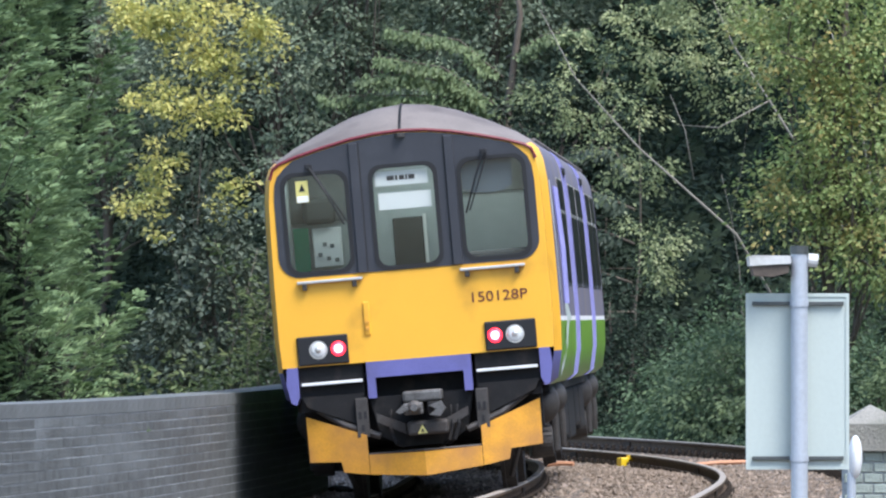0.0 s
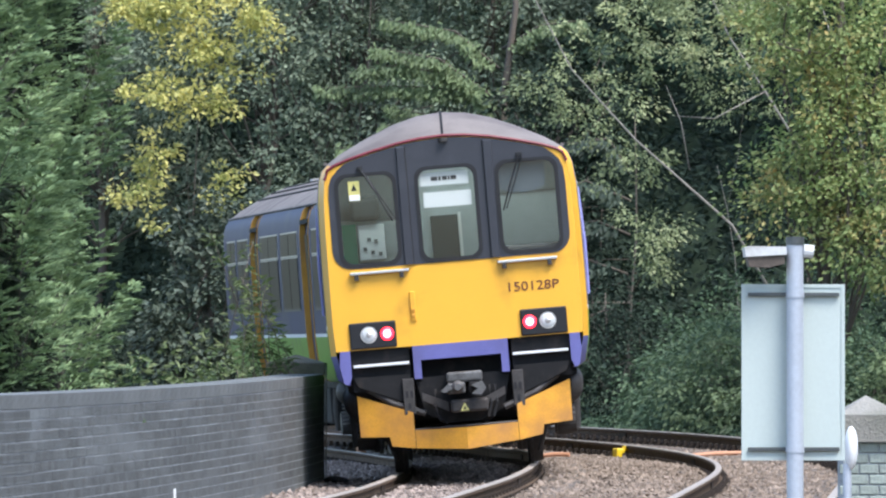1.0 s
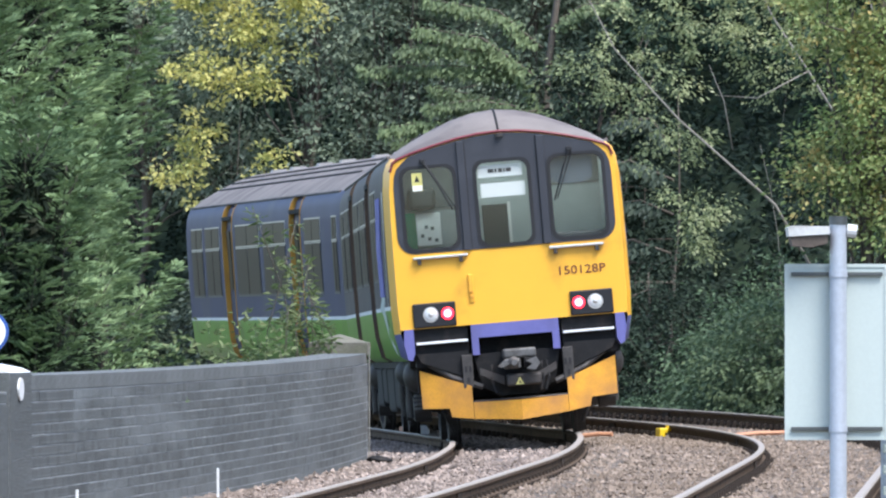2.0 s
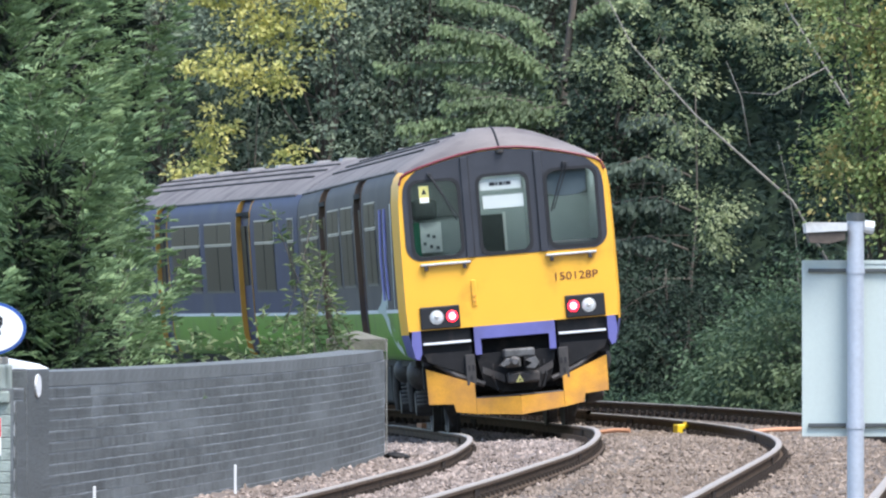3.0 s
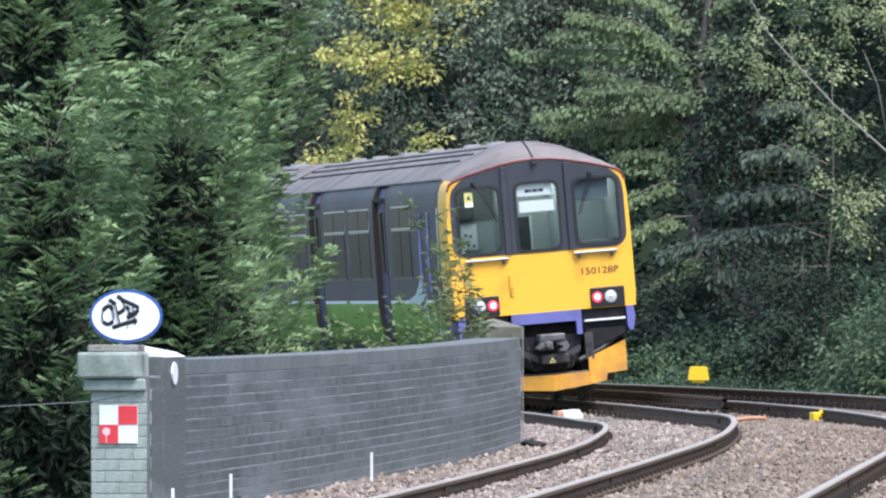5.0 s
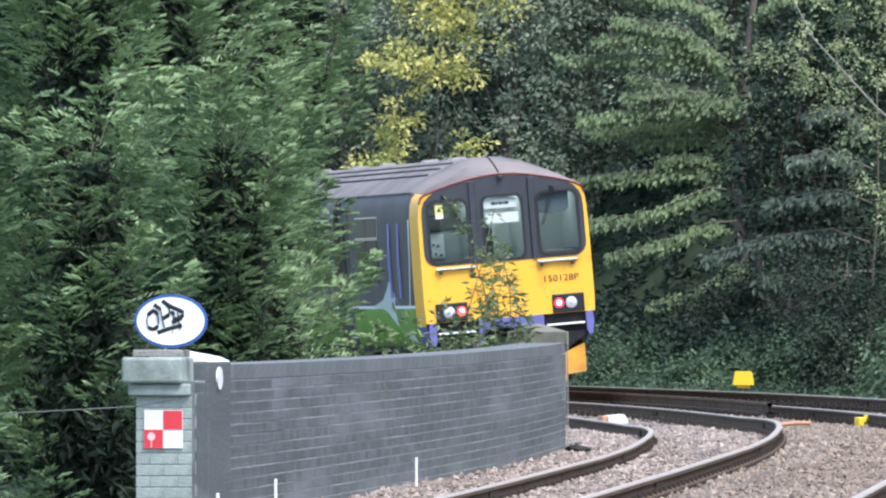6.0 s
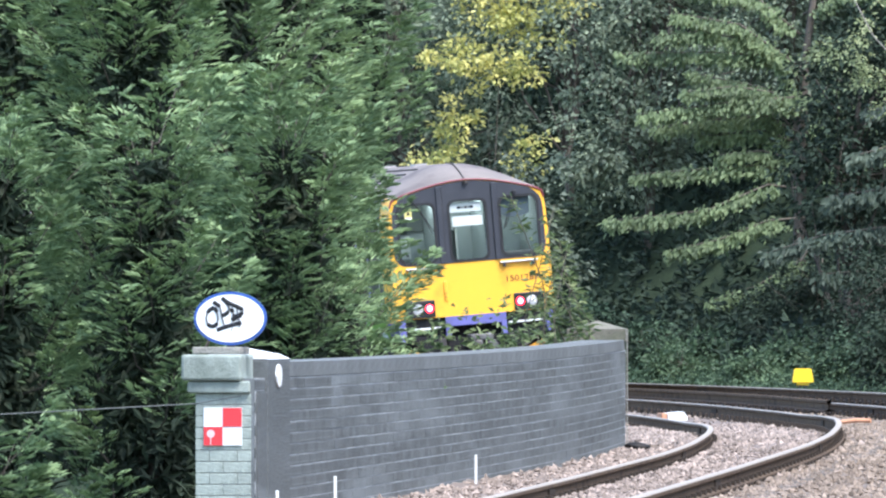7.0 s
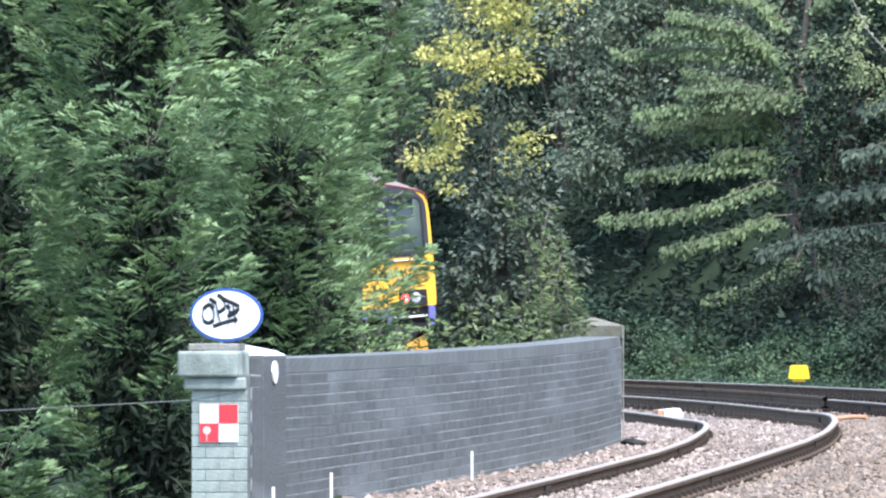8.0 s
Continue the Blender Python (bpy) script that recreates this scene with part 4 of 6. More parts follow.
def thicken(bm, d, axis=1):
    r = bmesh.ops.extrude_face_region(bm, geom=bm.faces[:])
    for v in r["geom"]:
        if isinstance(v, bmesh.types.BMVert):
            v.co[axis] += d
    return bm


DOORS = ((5.9, 7.15), (13.3, 14.55))
WINDOWS = ((3.3, 5.2), (7.7, 9.9), (10.5, 12.8), (15.1, 17.0), (17.5, 19.0))
INNER_DOORS = ((4.6, 5.85), (13.3, 14.55))
INNER_WINDOWS = ((0.45, 0.95), (2.3, 4.1), (6.5, 9.2), (9.8, 12.8), (15.1, 17.0), (17.5, 19.0))


def build_side(coach, sd, cab):
    """One side of a coach: panels between the doorways, doors, windows, stripe."""
    doors, windows = (DOORS, WINDOWS) if cab else (INNER_DOORS, INNER_WINDOWS)
    cuts = [0.0 if not cab else 0.42, *doors[0], *doors[1], LENGTH]
    for k in (0, 2, 4):
        y0, y1 = cuts[k], cuts[k + 1]
        ys = sorted({y0, y1, *[y for y in (0.55, 0.7, 0.9, 1.2) if y0 < y < y1]})
        part("lower_panel", shell(SIDE[:4], ys, cab, (sd,)), M["green"], coach, "lime green lower side", True)
        part("waist_stripe", shell(SIDE[3:5], ys, cab, (sd,)), M["white"], coach, "thin white waist stripe")
        # The right side takes the paler copy, with sunlight in its colour.
        part("upper_panel", shell(SIDE[4:], ys, cab, (sd,)), M["paler" if sd > 0 else "navy_dirty" if cab else "navy"], coach, "lavender-grey upper side, coloured paler as sunlit and less grimy" if sd > 0 else "grimy dark indigo upper side" if cab else "dark indigo upper side", True)
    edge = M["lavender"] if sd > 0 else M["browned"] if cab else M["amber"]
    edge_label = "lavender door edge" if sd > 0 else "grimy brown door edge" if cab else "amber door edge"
    for y0, y1 in doors:
        inset = 0.065
        bm = bmesh.new()
        pts = [(u - inset, v) for u, v in SIDE]
        rows = [[bm.verts.new((sd * u, y, v)) for u, v in pts] for y in (y0, y1)]
        for i in range(len(pts) - 1):
            bm.faces.new((rows[0][i], rows[0][i + 1], rows[1][i + 1], rows[1][i]))
        door = part("door", bm, M["navy"], coach, "recessed passenger door")
        um = side_u(2.4) - inset + 0.006
        for a, b in ((y0 + 0.14, y0 + 0.54), (y1 - 0.54, y1 - 0.14)):
            part("door_window", box(min(sd * um, sd * (um + 0.01)), max(sd * um, sd * (um + 0.01)), a, b, 2.05, 2.95, 0.003), M["dark_glass"], door, "dark door glass")
        for yj in (y0, y1):
            jb = bmesh.new()
            o = [jb.verts.new((sd * (u + 0.012), yj, v)) for u, v in SIDE]
            n = [jb.verts.new((sd * (u - inset - 0.01), yj, v)) for u, v in SIDE]
            for i in range(len(SIDE) - 1):
                jb.faces.new((o[i], o[i + 1], n[i + 1], n[i]))
            thicken(jb, 0.03 if yj == y1 else -0.03)
            part("door_edge", jb, edge, coach, edge_label)
        hd = box(min(sd * 1.2, sd * 1.385), max(sd * 1.2, sd * 1.385), y0, y1, 3.1, 3.16)
        part("door_header", hd, M["under"], coach)
    for y0, y1 in windows:
        for z0, z1, mat in ((1.98, 2.66, "dark_glass"), (2.7, 3.0, "dark_glass")):
            for a, b in ((y0, (y0 + y1) / 2 - 0.03), ((y0 + y1) / 2 + 0.03, y1)):
                bm, fm = bmesh.new(), bmesh.new()
                for tgt, grow, lift in ((fm, 0.04, 0.006), (bm, 0.0, 0.012)):
                    c = [(side_u(z0 - grow) + lift, a - grow, z0 - grow), (side_u(z0 - grow) + lift, b + grow, z0 - grow),
                         (side_u(z1 + grow * 0.5) + lift, b + grow, z1 + grow * 0.5), (side_u(z1 + grow * 0.5) + lift, a - grow, z1 + grow * 0.5)]
                    f = tgt.faces.new([tgt.verts.new((sd * x, y, z)) for x, y, z in c])
                    thicken(tgt, -sd * 0.02, 0)
                w = part("window", fm, M["silver"] if z0 > 2.5 else M["charcoal"], coach, "grey window frame")
                part("pane", bm, M[mat], w, "dark window glass")


def build_bogie(coach, yc, wheelsets):
    bg = new("bogie"); bg.parent = coach
    bg.location = (0, yc, 0)
    fr = bmesh.new()
    for sd in (-1, 1):
        prism([(-1.75, 0.62), (-1.2, 0.62), (-0.8, 0.42), (0.8, 0.42), (1.2, 0.62), (1.75, 0.62), (1.75, 0.74), (1.1, 0.74), (0.7, 0.56), (-0.7, 0.56), (-1.1, 0.74), (-1.75, 0.74)], "x", sd * 0.92, sd * 1.06, fr)
    box(-0.92, 0.92, -0.25, 0.25, 0.45, 0.7, 0, fr)
    box(-0.92, 0.92, -1.75, -1.62, 0.55, 0.68, 0, fr)
    part("side_frame", fr, M["under"], bg)
    for sd in (-1, 1):
        for dy in (-1.3, 1.3):
            bm = bmesh.new()
            bmesh.ops.create_cone(bm, cap_ends=True, segments=18, radius1=0.17, radius2=0.15, depth=0.2)
            bm.transform(Matrix.Translation((sd * 1.08, dy, 0.42)) @ Matrix.Rotation(radians(90 * sd), 4, "Y"))
            part("axle_box", bm, M["iron"], bg, "grimy grey axle box")
            bm = bmesh.new()
            for k in range(7):
                bmesh.ops.create_cone(bm, cap_ends=True, segments=14, radius1=0.13, radius2=0.13, depth=0.025, matrix=Matrix.Translation((sd * 1.05, dy - 0.32, 0.42 + 0.05 * k)))
            part("spring", bm, M["iron"], bg)
            part("damper", tube([(sd * 1.2, dy + 0.28, 0.32), (sd * 1.2, dy + 0.28, 0.6), (sd * 1.19, dy + 0.25, 0.95)], [0.035, 0.05, 0.035], 10), M["iron"], bg, "upright damper")
        bm = bmesh.new()
        bmesh.ops.create_uvsphere(bm, u_segments=18, v_segments=12, radius=0.2)
        bm.transform(Matrix.Translation((sd * 1.12, -1.75, 0.8)) @ Matrix.Diagonal((0.85, 1.3, 1.0, 1)))
        part("air_reservoir", bm, M["iron"], bg, "rounded grey air reservoir", True)
        bm = bmesh.new()
        bmesh.ops.create_uvsphere(bm, u_segments=18, v_segments=12, radius=0.19)
        bm.transform(Matrix.Translation((sd * 1.15, 0.1, 0.84)) @ Matrix.Diagonal((0.9, 1.3, 0.9, 1)))
        part("air_spring", bm, M["iron"], bg, "rounded grey air spring", True)
        part("sand_pipe", tube([(sd * 0.86, -1.9, 0.75), (sd * 0.88, -1.85, 0.45), (sd * 0.76, -1.72, 0.12)], 0.025, 8), M["iron"], bg)
    for dy in (-1.3, 1.3):
        bm = tube([(-0.9, 0, 0), (0.9, 0, 0)], 0.075, 12)
        for sd in (-1, 1):
            prof = [(0.66, 0.45), (0.695, 0.45), (0.70, 0.425), (0.80, 0.415), (0.80, 0.34), (0.75, 0.3), (0.75, 0.12), (0.82, 0.1)]
            rings = [[bm.verts.new((sd * x, r * math.cos(a), r * math.sin(a))) for a in (k * math.tau / 28 for k in range(28))] for x, r in [(0.66, 0.08)] + prof + [(0.82, 0.02)]]
            for a, b in zip(rings, rings[1:]):
                for k in range(28):
                    bm.faces.new((a[k], a[(k + 1) % 28], b[(k + 1) % 28], b[k]))
        ws = part("wheelset", bm, M["iron"], bg, "steel wheels on an axle")
        ws.location = (0, dy, 0.42)
        wheelsets.append((ws, dy))
    return bg


def build_cab_end(c):
    """The flat driving end: yellow panel, charcoal window band, lamps, skirt, coupler and plough."""
    ys = [0.0, 0.03, 0.08, 0.16, 0.28, 0.42]
    for sd in (-1, 1):
        part("cab_corner", shell(SIDE[2:], ys, True, (sd,)), M["yellow"], c, "bright yellow rounded cab corner", True)
    for sd in (-1, 1):
        part("corner_valance", shell(SIDE[:3], ys, True, (sd,)), M["blue"], c, "indigo lower corner panel", True)
    edge = [shaped(p, 0, True) for p in SIDE[2:]]
    top = [shaped(p, 0, True) for p in ROOF]
    half = edge + top[1:]
    outer = [(u, v) for u, v in half] + [(-u, v) for u, v in half[::-1][1:]]
    outer = [(1.31, 1.34)] + outer[1:-1] + [(-1.31, 1.34)]

    def band_top(u):
        return float(np.interp(abs(u), [p[0] for p in top[::-1]], [p[1] for p in top[::-1]])) - 0.018
    band = []
    for sd, a0 in ((-1, 180), (1, 270)):
        for a in range(7):
            t = radians(a0 + 90 * a / 6)
            band.append((sd * (1.26 - 0.2) + 0.2 * math.cos(t), 2.2 + 0.2 + 0.2 * math.sin(t)))
    band += [(1.258, 2.95), (1.245, 3.1), (1.21, 3.19), (1.14, 3.262)] + [(u, band_top(u)) for u in np.linspace(1.05, -1.05, 15)] + [(-1.14, 3.262), (-1.21, 3.19), (-1.245, 3.1), (-1.258, 2.95)]
    bm = filled(outer, [band], 0.0)
    face = part("end_panel", bm, M["yellow"], c, "bright yellow end panel")
    holes = [round_rect(-1.168, -0.548, 2.233, 3.195, 0.12), round_rect(-0.317, 0.312, 2.225, 3.205, 0.11), round_rect(0.535, 1.169, 2.24, 3.21, 0.12)]
    part("window_band", thicken(filled(band, holes, -0.008), 0.05), M["charcoal"], c, "charcoal window surround")
    for h, nm in zip(holes, ("windscreen", "door_window", "windscreen")):
        cx, cz = sum(p[0] for p in h) / len(h), sum(p[1] for p in h) / len(h)
        inner = [(cx + (u - cx) * 0.93, cz + (v - cz) * 0.955) for u, v in h]
        wide = [(cx + (u - cx) * 1.06, cz + (v - cz) * 1.035) for u, v in h]
        w = part(nm, thicken(filled(wide, [inner], -0.016), 0.03), M["seal"], c, "black rubber window seal")
        pane = part("pane", filled(h, [], 0.02), M["glass"], w, "clear window glass")
        pane.visible_shadow = False
    for u in (-0.46, 0.46):
        part("door_pillar", box(u - 0.045, u + 0.045, -0.035, -0.009, 2.2, band_top(u) - 0.02, 0.008), M["charcoal"], c)
        part("door_gap", box(u * 0.9 - 0.01, u * 0.9 + 0.01, -0.012, -0.0085, 2.2, band_top(u) - 0.02), M["seal"], c)
    rim = [shaped(p, 0, True) for p in SIDE[8:] + ROOF[1:]]
    arc = [(u, -0.005, v + 0.004) for u, v in rim] + [(-u, -0.005, v + 0.004) for u, v in rim[::-1][1:]]
    part("red_line", tube(arc, 0.018, 6), M["red"], c, "thin dark red line under the roof")
    part("roof_seam", tube([(0, y, shaped(ROOF[-1], y, True)[1]) for y in (0.0, 0.1, 0.25, 0.45, 0.7, 0.9, 1.1)], 0.014, 6), M["under"], c)
    part("aerial_base", tube([(0, -0.02, 3.47), (0, -0.02, 3.51)], 0.05, 10), M["iron"], c)
    # saloon and driver's desk behind the glass
    part("cab_back_wall", box(-1.2, 1.2, 1.5, 1.54, 1.9, 3.3), M["cabin"], c, "pale grey-green cab lining")
    part("cab_floor", box(-1.2, 1.2, 0.06, 1.5, 1.9, 1.94), M["cabdark"], c)
    for sd in (-1, 1):
        part("cab_side", box(min(sd * 1.19, sd * 1.2), max(sd * 1.19, sd * 1.2), 0.06, 1.5, 1.94, 3.25), M["cabin"], c)
        part("partition", box(sd * 0.4 - 0.02, sd * 0.4 + 0.02, 0.5, 1.5, 1.94, 3.2), M["cabin"], c)
    part("cab_ceiling", box(-1.15, 1.15, 0.1, 1.5, 3.27, 3.3), M["cabin"], c)
    part("desk", box(-1.15, -0.5, 0.1, 0.5, 1.95, 2.25, 0.03), M["cabin"], c)
    part("desk", box(0.5, 1.15, 0.1, 0.5, 1.95, 2.32, 0.03), M["cabdark"], c)
    part("notice", box(-1.15, -1.0, 0.9, 0.92, 2.25, 2.69), M["cabgreen"], c, "green notice inside the cab")
    board = part("notice_board", box(-0.985, -0.7, 1.3, 1.32, 2.3, 2.68, 0.01), M["paper"], c, "pale board with dark switches")
    for u, v in ((-0.87, 2.52), (-0.8, 2.5), (-0.84, 2.38), (-0.76, 2.36), (-0.92, 2.42)):
        part("switch", box(u - 0.02, u + 0.02, 1.28, 1.299, v - 0.02, v + 0.02, 0.004), M["cabmid"], board)
    part("seat_back", box(-1.06, -0.74, 1.2, 1.32, 2.72, 2.98, 0.05), M["cabdark"], c, "dark seat back")
    # Added dark panels put the dimness of the upper cab into colour.
    part("wall_header", box(-1.19, -0.425, 1.46, 1.499, 2.74, 3.26), M["cabmid"], c, "added dark panel for the dim upper cab")
    part("wall_header", box(0.425, 1.19, 1.46, 1.499, 2.9, 3.26), M["cabmid"], c, "added dark panel for the dim upper cab")
    part("inner_door", box(-0.2, 0.09, 1.46, 1.498, 1.95, 2.72, 0.01), M["cabdark"], c, "dark inner door")
    part("door_post", box(0.1, 0.13, 1.45, 1.499, 1.95, 2.74), M["paper"], c, "pale door post")
    # Added glowing strip under the ceiling, to lift the brightness behind the glass.
    part("cab_lamp", box(-1.0, 1.0, 0.75, 0.9, 3.22, 3.255), M["cabfill"], c, "added glowing strip that brightens the cab")
    part("sun_blind", prism([(0.56, 3.19), (0.56, 2.92), (0.68, 2.875), (0.82, 2.87), (0.96, 2.885), (1.04, 2.93), (1.05, 3.19)], "y", 0.06, 0.07), M["blind"], c, "blue-grey roller blind")
    # destination display, card, warning sticker
    part("destination_display", box(-0.275, 0.235, 0.03, 0.045, 3.015, 3.155), M["paper"], c, "white destination display")
    for x0, x1 in ((-0.16, -0.09), (-0.08, -0.055), (-0.04, 0.01), (0.02, 0.04), (0.05, 0.11)):
        part("display_bar", box(x0, x1, 0.026, 0.0295, 3.065, 3.11), M["charcoal"], c)
    part("route_card", box(-0.255, 0.255, 0.03, 0.04, 2.785, 2.945), M["paper"], c, "blank white card")
    part("warning_sticker", box(-1.04, -0.92, -0.0, 0.012, 2.92, 3.13), M["sticker"], c, "yellow electrical warning sticker")
    part("sticker_panel", box(-1.035, -0.925, -0.005, -0.001, 2.925, 2.985), M["paper"], c)
    part("sticker_triangle", prism([(-1.01, 3.03), (-0.95, 3.03), (-0.98, 3.1)], "y", -0.005, -0.001), M["black"], c)
    # wipers
    for x0, z0, x1, z1 in ((-0.9, 3.255, -0.6, 2.68), (0.79, 3.265, 0.58, 2.69)):
        w = part("wiper", tube([(x0, -0.045, z0), ((x0 + x1) / 2, -0.06, (z0 + z1) / 2 + 0.02), (x1, -0.05, z1)], 0.009, 6), M["black"], c, "black windscreen wiper")
        part("blade", tube([(x0 + 0.03, -0.04, z0 - 0.03), (x1 + 0.035, -0.035, z1 + 0.02)], 0.007, 6), M["black"], w)
        part("spindle", box(x0 - 0.03, x0 + 0.03, -0.05, -0.009, z0 - 0.02, z0 + 0.03, 0.006), M["black"], w)
    # lamp irons and drip rails below the windows
    for x0, x1 in ((-1.1, -0.47), (0.47, 1.1)):
        d = part("step_rail", box(x0, x1, -0.06, 0.0, 2.135, 2.165, 0.008), M["silver"], c, "pale footstep rail under the windscreen")
        for x in (x0 + 0.07, x1 - 0.08):
            part("bracket", box(x - 0.022, x + 0.022, -0.055, -0.001, 2.075, 2.134, 0.006), M["iron"], d)
    # lamp clusters
    for sd in (-1, 1):
        lc = part("lamp_panel", box(min(sd * 0.66, sd * 1.155), max(sd * 0.66, sd * 1.155), -0.03, 0.0, 1.35, 1.63, 0.014), M["black"], c, "black lamp cluster panel")
        for u, r, mat, nm in ((0.95, 0.077, "lens", "headlamp"), (0.757, 0.07, "tail", "tail_lamp")):
            bm = bmesh.new()
            bmesh.ops.create_uvsphere(bm, u_segments=20, v_segments=10, radius=r)
            bm.transform(Matrix.Translation((sd * u, -0.028, 1.495)) @ Matrix.Diagonal((1, 0.25, 1, 1)))
            la = part(nm, bm, M[mat], lc, "clear headlamp" if u > 0.8 else "lit red tail lamp", True)
            rg = bmesh.new()
            for k in range(24):
                a, b = k * math.tau / 24, (k + 1) * math.tau / 24
                rg.faces.new([rg.verts.new((sd * u + rr * math.cos(t), -0.034, 1.495 + rr * math.sin(t))) for rr, t in ((r, a), (r + 0.012, a), (r + 0.012, b), (r, b))])
            part("bezel", rg, M["silver"] if u > 0.8 else M["red"], la)
            if u < 0.8:
                bm = bmesh.new()
                bmesh.ops.create_uvsphere(bm, u_segments=16, v_segments=8, radius=0.043)
                bm.transform(Matrix.Translation((sd * u, -0.04, 1.495)) @ Matrix.Diagonal((1, 0.2, 1, 1)))
                part("glow", bm, M["tailcore"], la, smooth=True)
            else:
                bm = bmesh.new()
                bmesh.ops.create_uvsphere(bm, u_segments=12, v_segments=8, radius=0.03)
                bm.transform(Matrix.Translation((sd * u, -0.045, 1.495)) @ Matrix.Diagonal((1, 0.4, 1, 1)))
                part("bulb", bm, M["silver"], la, smooth=True)
    # unit number
    cu = bpy.data.curves.new("unit_number", "FONT")
    cu.body, cu.size, cu.extrude, cu.align_x = "150128P", 0.138, 0.002, "LEFT"
    cu.space_character = 1.02
    tx = new("tmp", cu)
    bpy.context.view_layer.update()
    me = bpy.data.meshes.new_from_object(tx)
    bpy.data.objects.remove(tx)
    me.transform(Matrix.Translation((0.535, -0.005, 1.83)) @ Matrix.Rotation(radians(90), 4, "X"))
    wd = max(v.co.x for v in me.vertices) - 0.535
    for v in me.vertices:
        v.co.x = 0.535 + (v.co.x - 0.535) * 0.565 / wd
    finish("unit_number", me, M["lettering"], c, "dark brown unit number on the yellow panel")
    # cover flap and handle
    part("socket_cover", box(-0.49, -0.43, -0.02, -0.001, 1.6, 1.92, 0.008), M["yellow"], c)
    for z in (1.66, 1.72):
        part("latch", box(-0.48, -0.44, -0.035, -0.021, z - 0.015, z + 0.015, 0.004), M["plough"], c)
    # indigo skirt, black recesses, white bars
    part("skirt", prism([(-0.505, 1.34), (0.505, 1.34), (0.505, 0.99), (0.425, 0.99), (0.425, 1.185), (-0.425, 1.185), (-0.425, 0.99), (-0.505, 0.99)], "y", -0.03, 0.05), M["blue"], c, "indigo skirt panel")
    for sd in (-1, 1):
        part("corner_skirt", prism([(sd * 1.165, 1.34), (sd * 1.27, 1.34), (sd * 1.285, 1.18), (sd * 1.25, 1.0), (sd * 1.2, 0.98), (sd * 1.165, 1.06)], "y", -0.02, 0.3), M["blue"], c, "indigo corner skirt")
        part("step_recess", box(min(sd * 0.54, sd * 1.16), max(sd * 0.54, sd * 1.16), 0.06, 0.3, 0.9, 1.34), M["under"], c)
        part("step_bar", box(min(sd * 0.55, sd * 1.14), max(sd * 0.55, sd * 1.14), -0.03, 0.06, 1.155, 1.185, 0.006), M["white"], c, "white step edge")
        bk = prism([(sd * 0.55, 1.05), (sd * 1.15, 1.05), (sd * 1.1, 0.95), (sd * 0.55, 0.72)], "y", 0.0, 0.25)
        part("bracket_plate", bk, M["under"], c)
        pb = part("plough_bracket", box(min(sd * 0.52, sd * 0.64), max(sd * 0.52, sd * 0.64), -0.05, 0.02, 0.62, 1.0, 0.008), M["iron"], c, "grimy plough hanger")
        for u, v0, v1 in ((0.55, 0.8, 0.87), (0.6, 0.8, 0.87), (0.58, 0.68, 0.74)):
            part("slot", box(min(sd * (u - 0.014), sd * (u + 0.014)), max(sd * (u - 0.014), sd * (u + 0.014)), -0.056, -0.051, v0, v1), M["seal"], pb)
        part("brace", tube([(sd * 1.05, 0.12, 0.95), (sd * 0.75, 0.02, 0.75), (sd * 0.42, -0.02, 0.62)], 0.035, 8), M["iron"], c)
    part("buffer_beam", box(-1.15, 1.15, 0.31, 0.5, 0.6, 1.2), M["under"], c)
    part("underhang", prism([(-0.5, 1.0), (0.5, 1.0), (0.42, 0.62), (0.2, 0.5), (-0.2, 0.5), (-0.42, 0.62)], "y", 0.05, 0.3), M["under"], c)
    cp = part("coupler", box(-0.17, 0.21, -0.3, 0.05, 0.92, 1.03, 0.025), M["coupler"], c, "worn grey steel coupler head")
    part("coupler_face", box(-0.17, 0.02, -0.34, -0.1, 0.8, 0.918, 0.02), M["coupler"], cp)
    part("coupler_socket", box(0.06, 0.17, -0.3, -0.05, 0.8, 0.916, 0.012), M["under"], cp)
    cone = bmesh.new()
    bmesh.ops.create_cone(cone, cap_ends=True, segments=14, radius1=0.07, radius2=0.035, depth=0.14)
    cone.transform(Matrix.Translation((-0.06, -0.41, 0.87)) @ Matrix.Rotation(radians(90), 4, "X"))
    part("coupler_cone", cone, M["coupler"], cp)
    part("coupler_horn", prism([(-0.17, 0.9), (-0.24, 0.84), (-0.2, 0.82), (-0.1, 0.86)], "y", -0.42, -0.2), M["coupler"], cp)
    part("coupler_hook", prism([(0.08, 0.88), (0.2, 0.92), (0.24, 0.84), (0.18, 0.77), (0.08, 0.79), (0.15, 0.84)], "y", -0.45, -0.301), M["coupler"], cp)
    part("contact_box", box(-0.15, 0.25, -0.28, 0.0, 0.6, 0.74, 0.03), M["iron"], cp)
    part("warning_triangle", prism([(-0.05, 0.615), (0.045, 0.615), (-0.002, 0.7)], "y", -0.29, -0.281), M["sticker"], cp, "yellow warning triangle")
    part("triangle_mark", prism([(-0.02, 0.63), (0.016, 0.63), (-0.002, 0.665)], "y", -0.294, -0.2905), M["black"], cp)
    for sd in (-1, 1):
        part("coupler_stay", prism([(sd * 0.17, 0.72), (sd * 0.44, 0.84), (sd * 0.44, 0.76), (sd * 0.17, 0.62)], "y", -0.1, -0.02), M["iron"], cp)
    for u in (-0.3, 0.27, 0.33):
        part("air_hose", tube([(u, 0.0, 0.86), (u * 1.05, -0.12, 0.68), (u * 0.9, -0.13, 0.54), (u * 0.7, -0.05, 0.5)], 0.018, 8), M["under"], cp, "black air hose")

    def plate(pts):
        bm = bmesh.new()
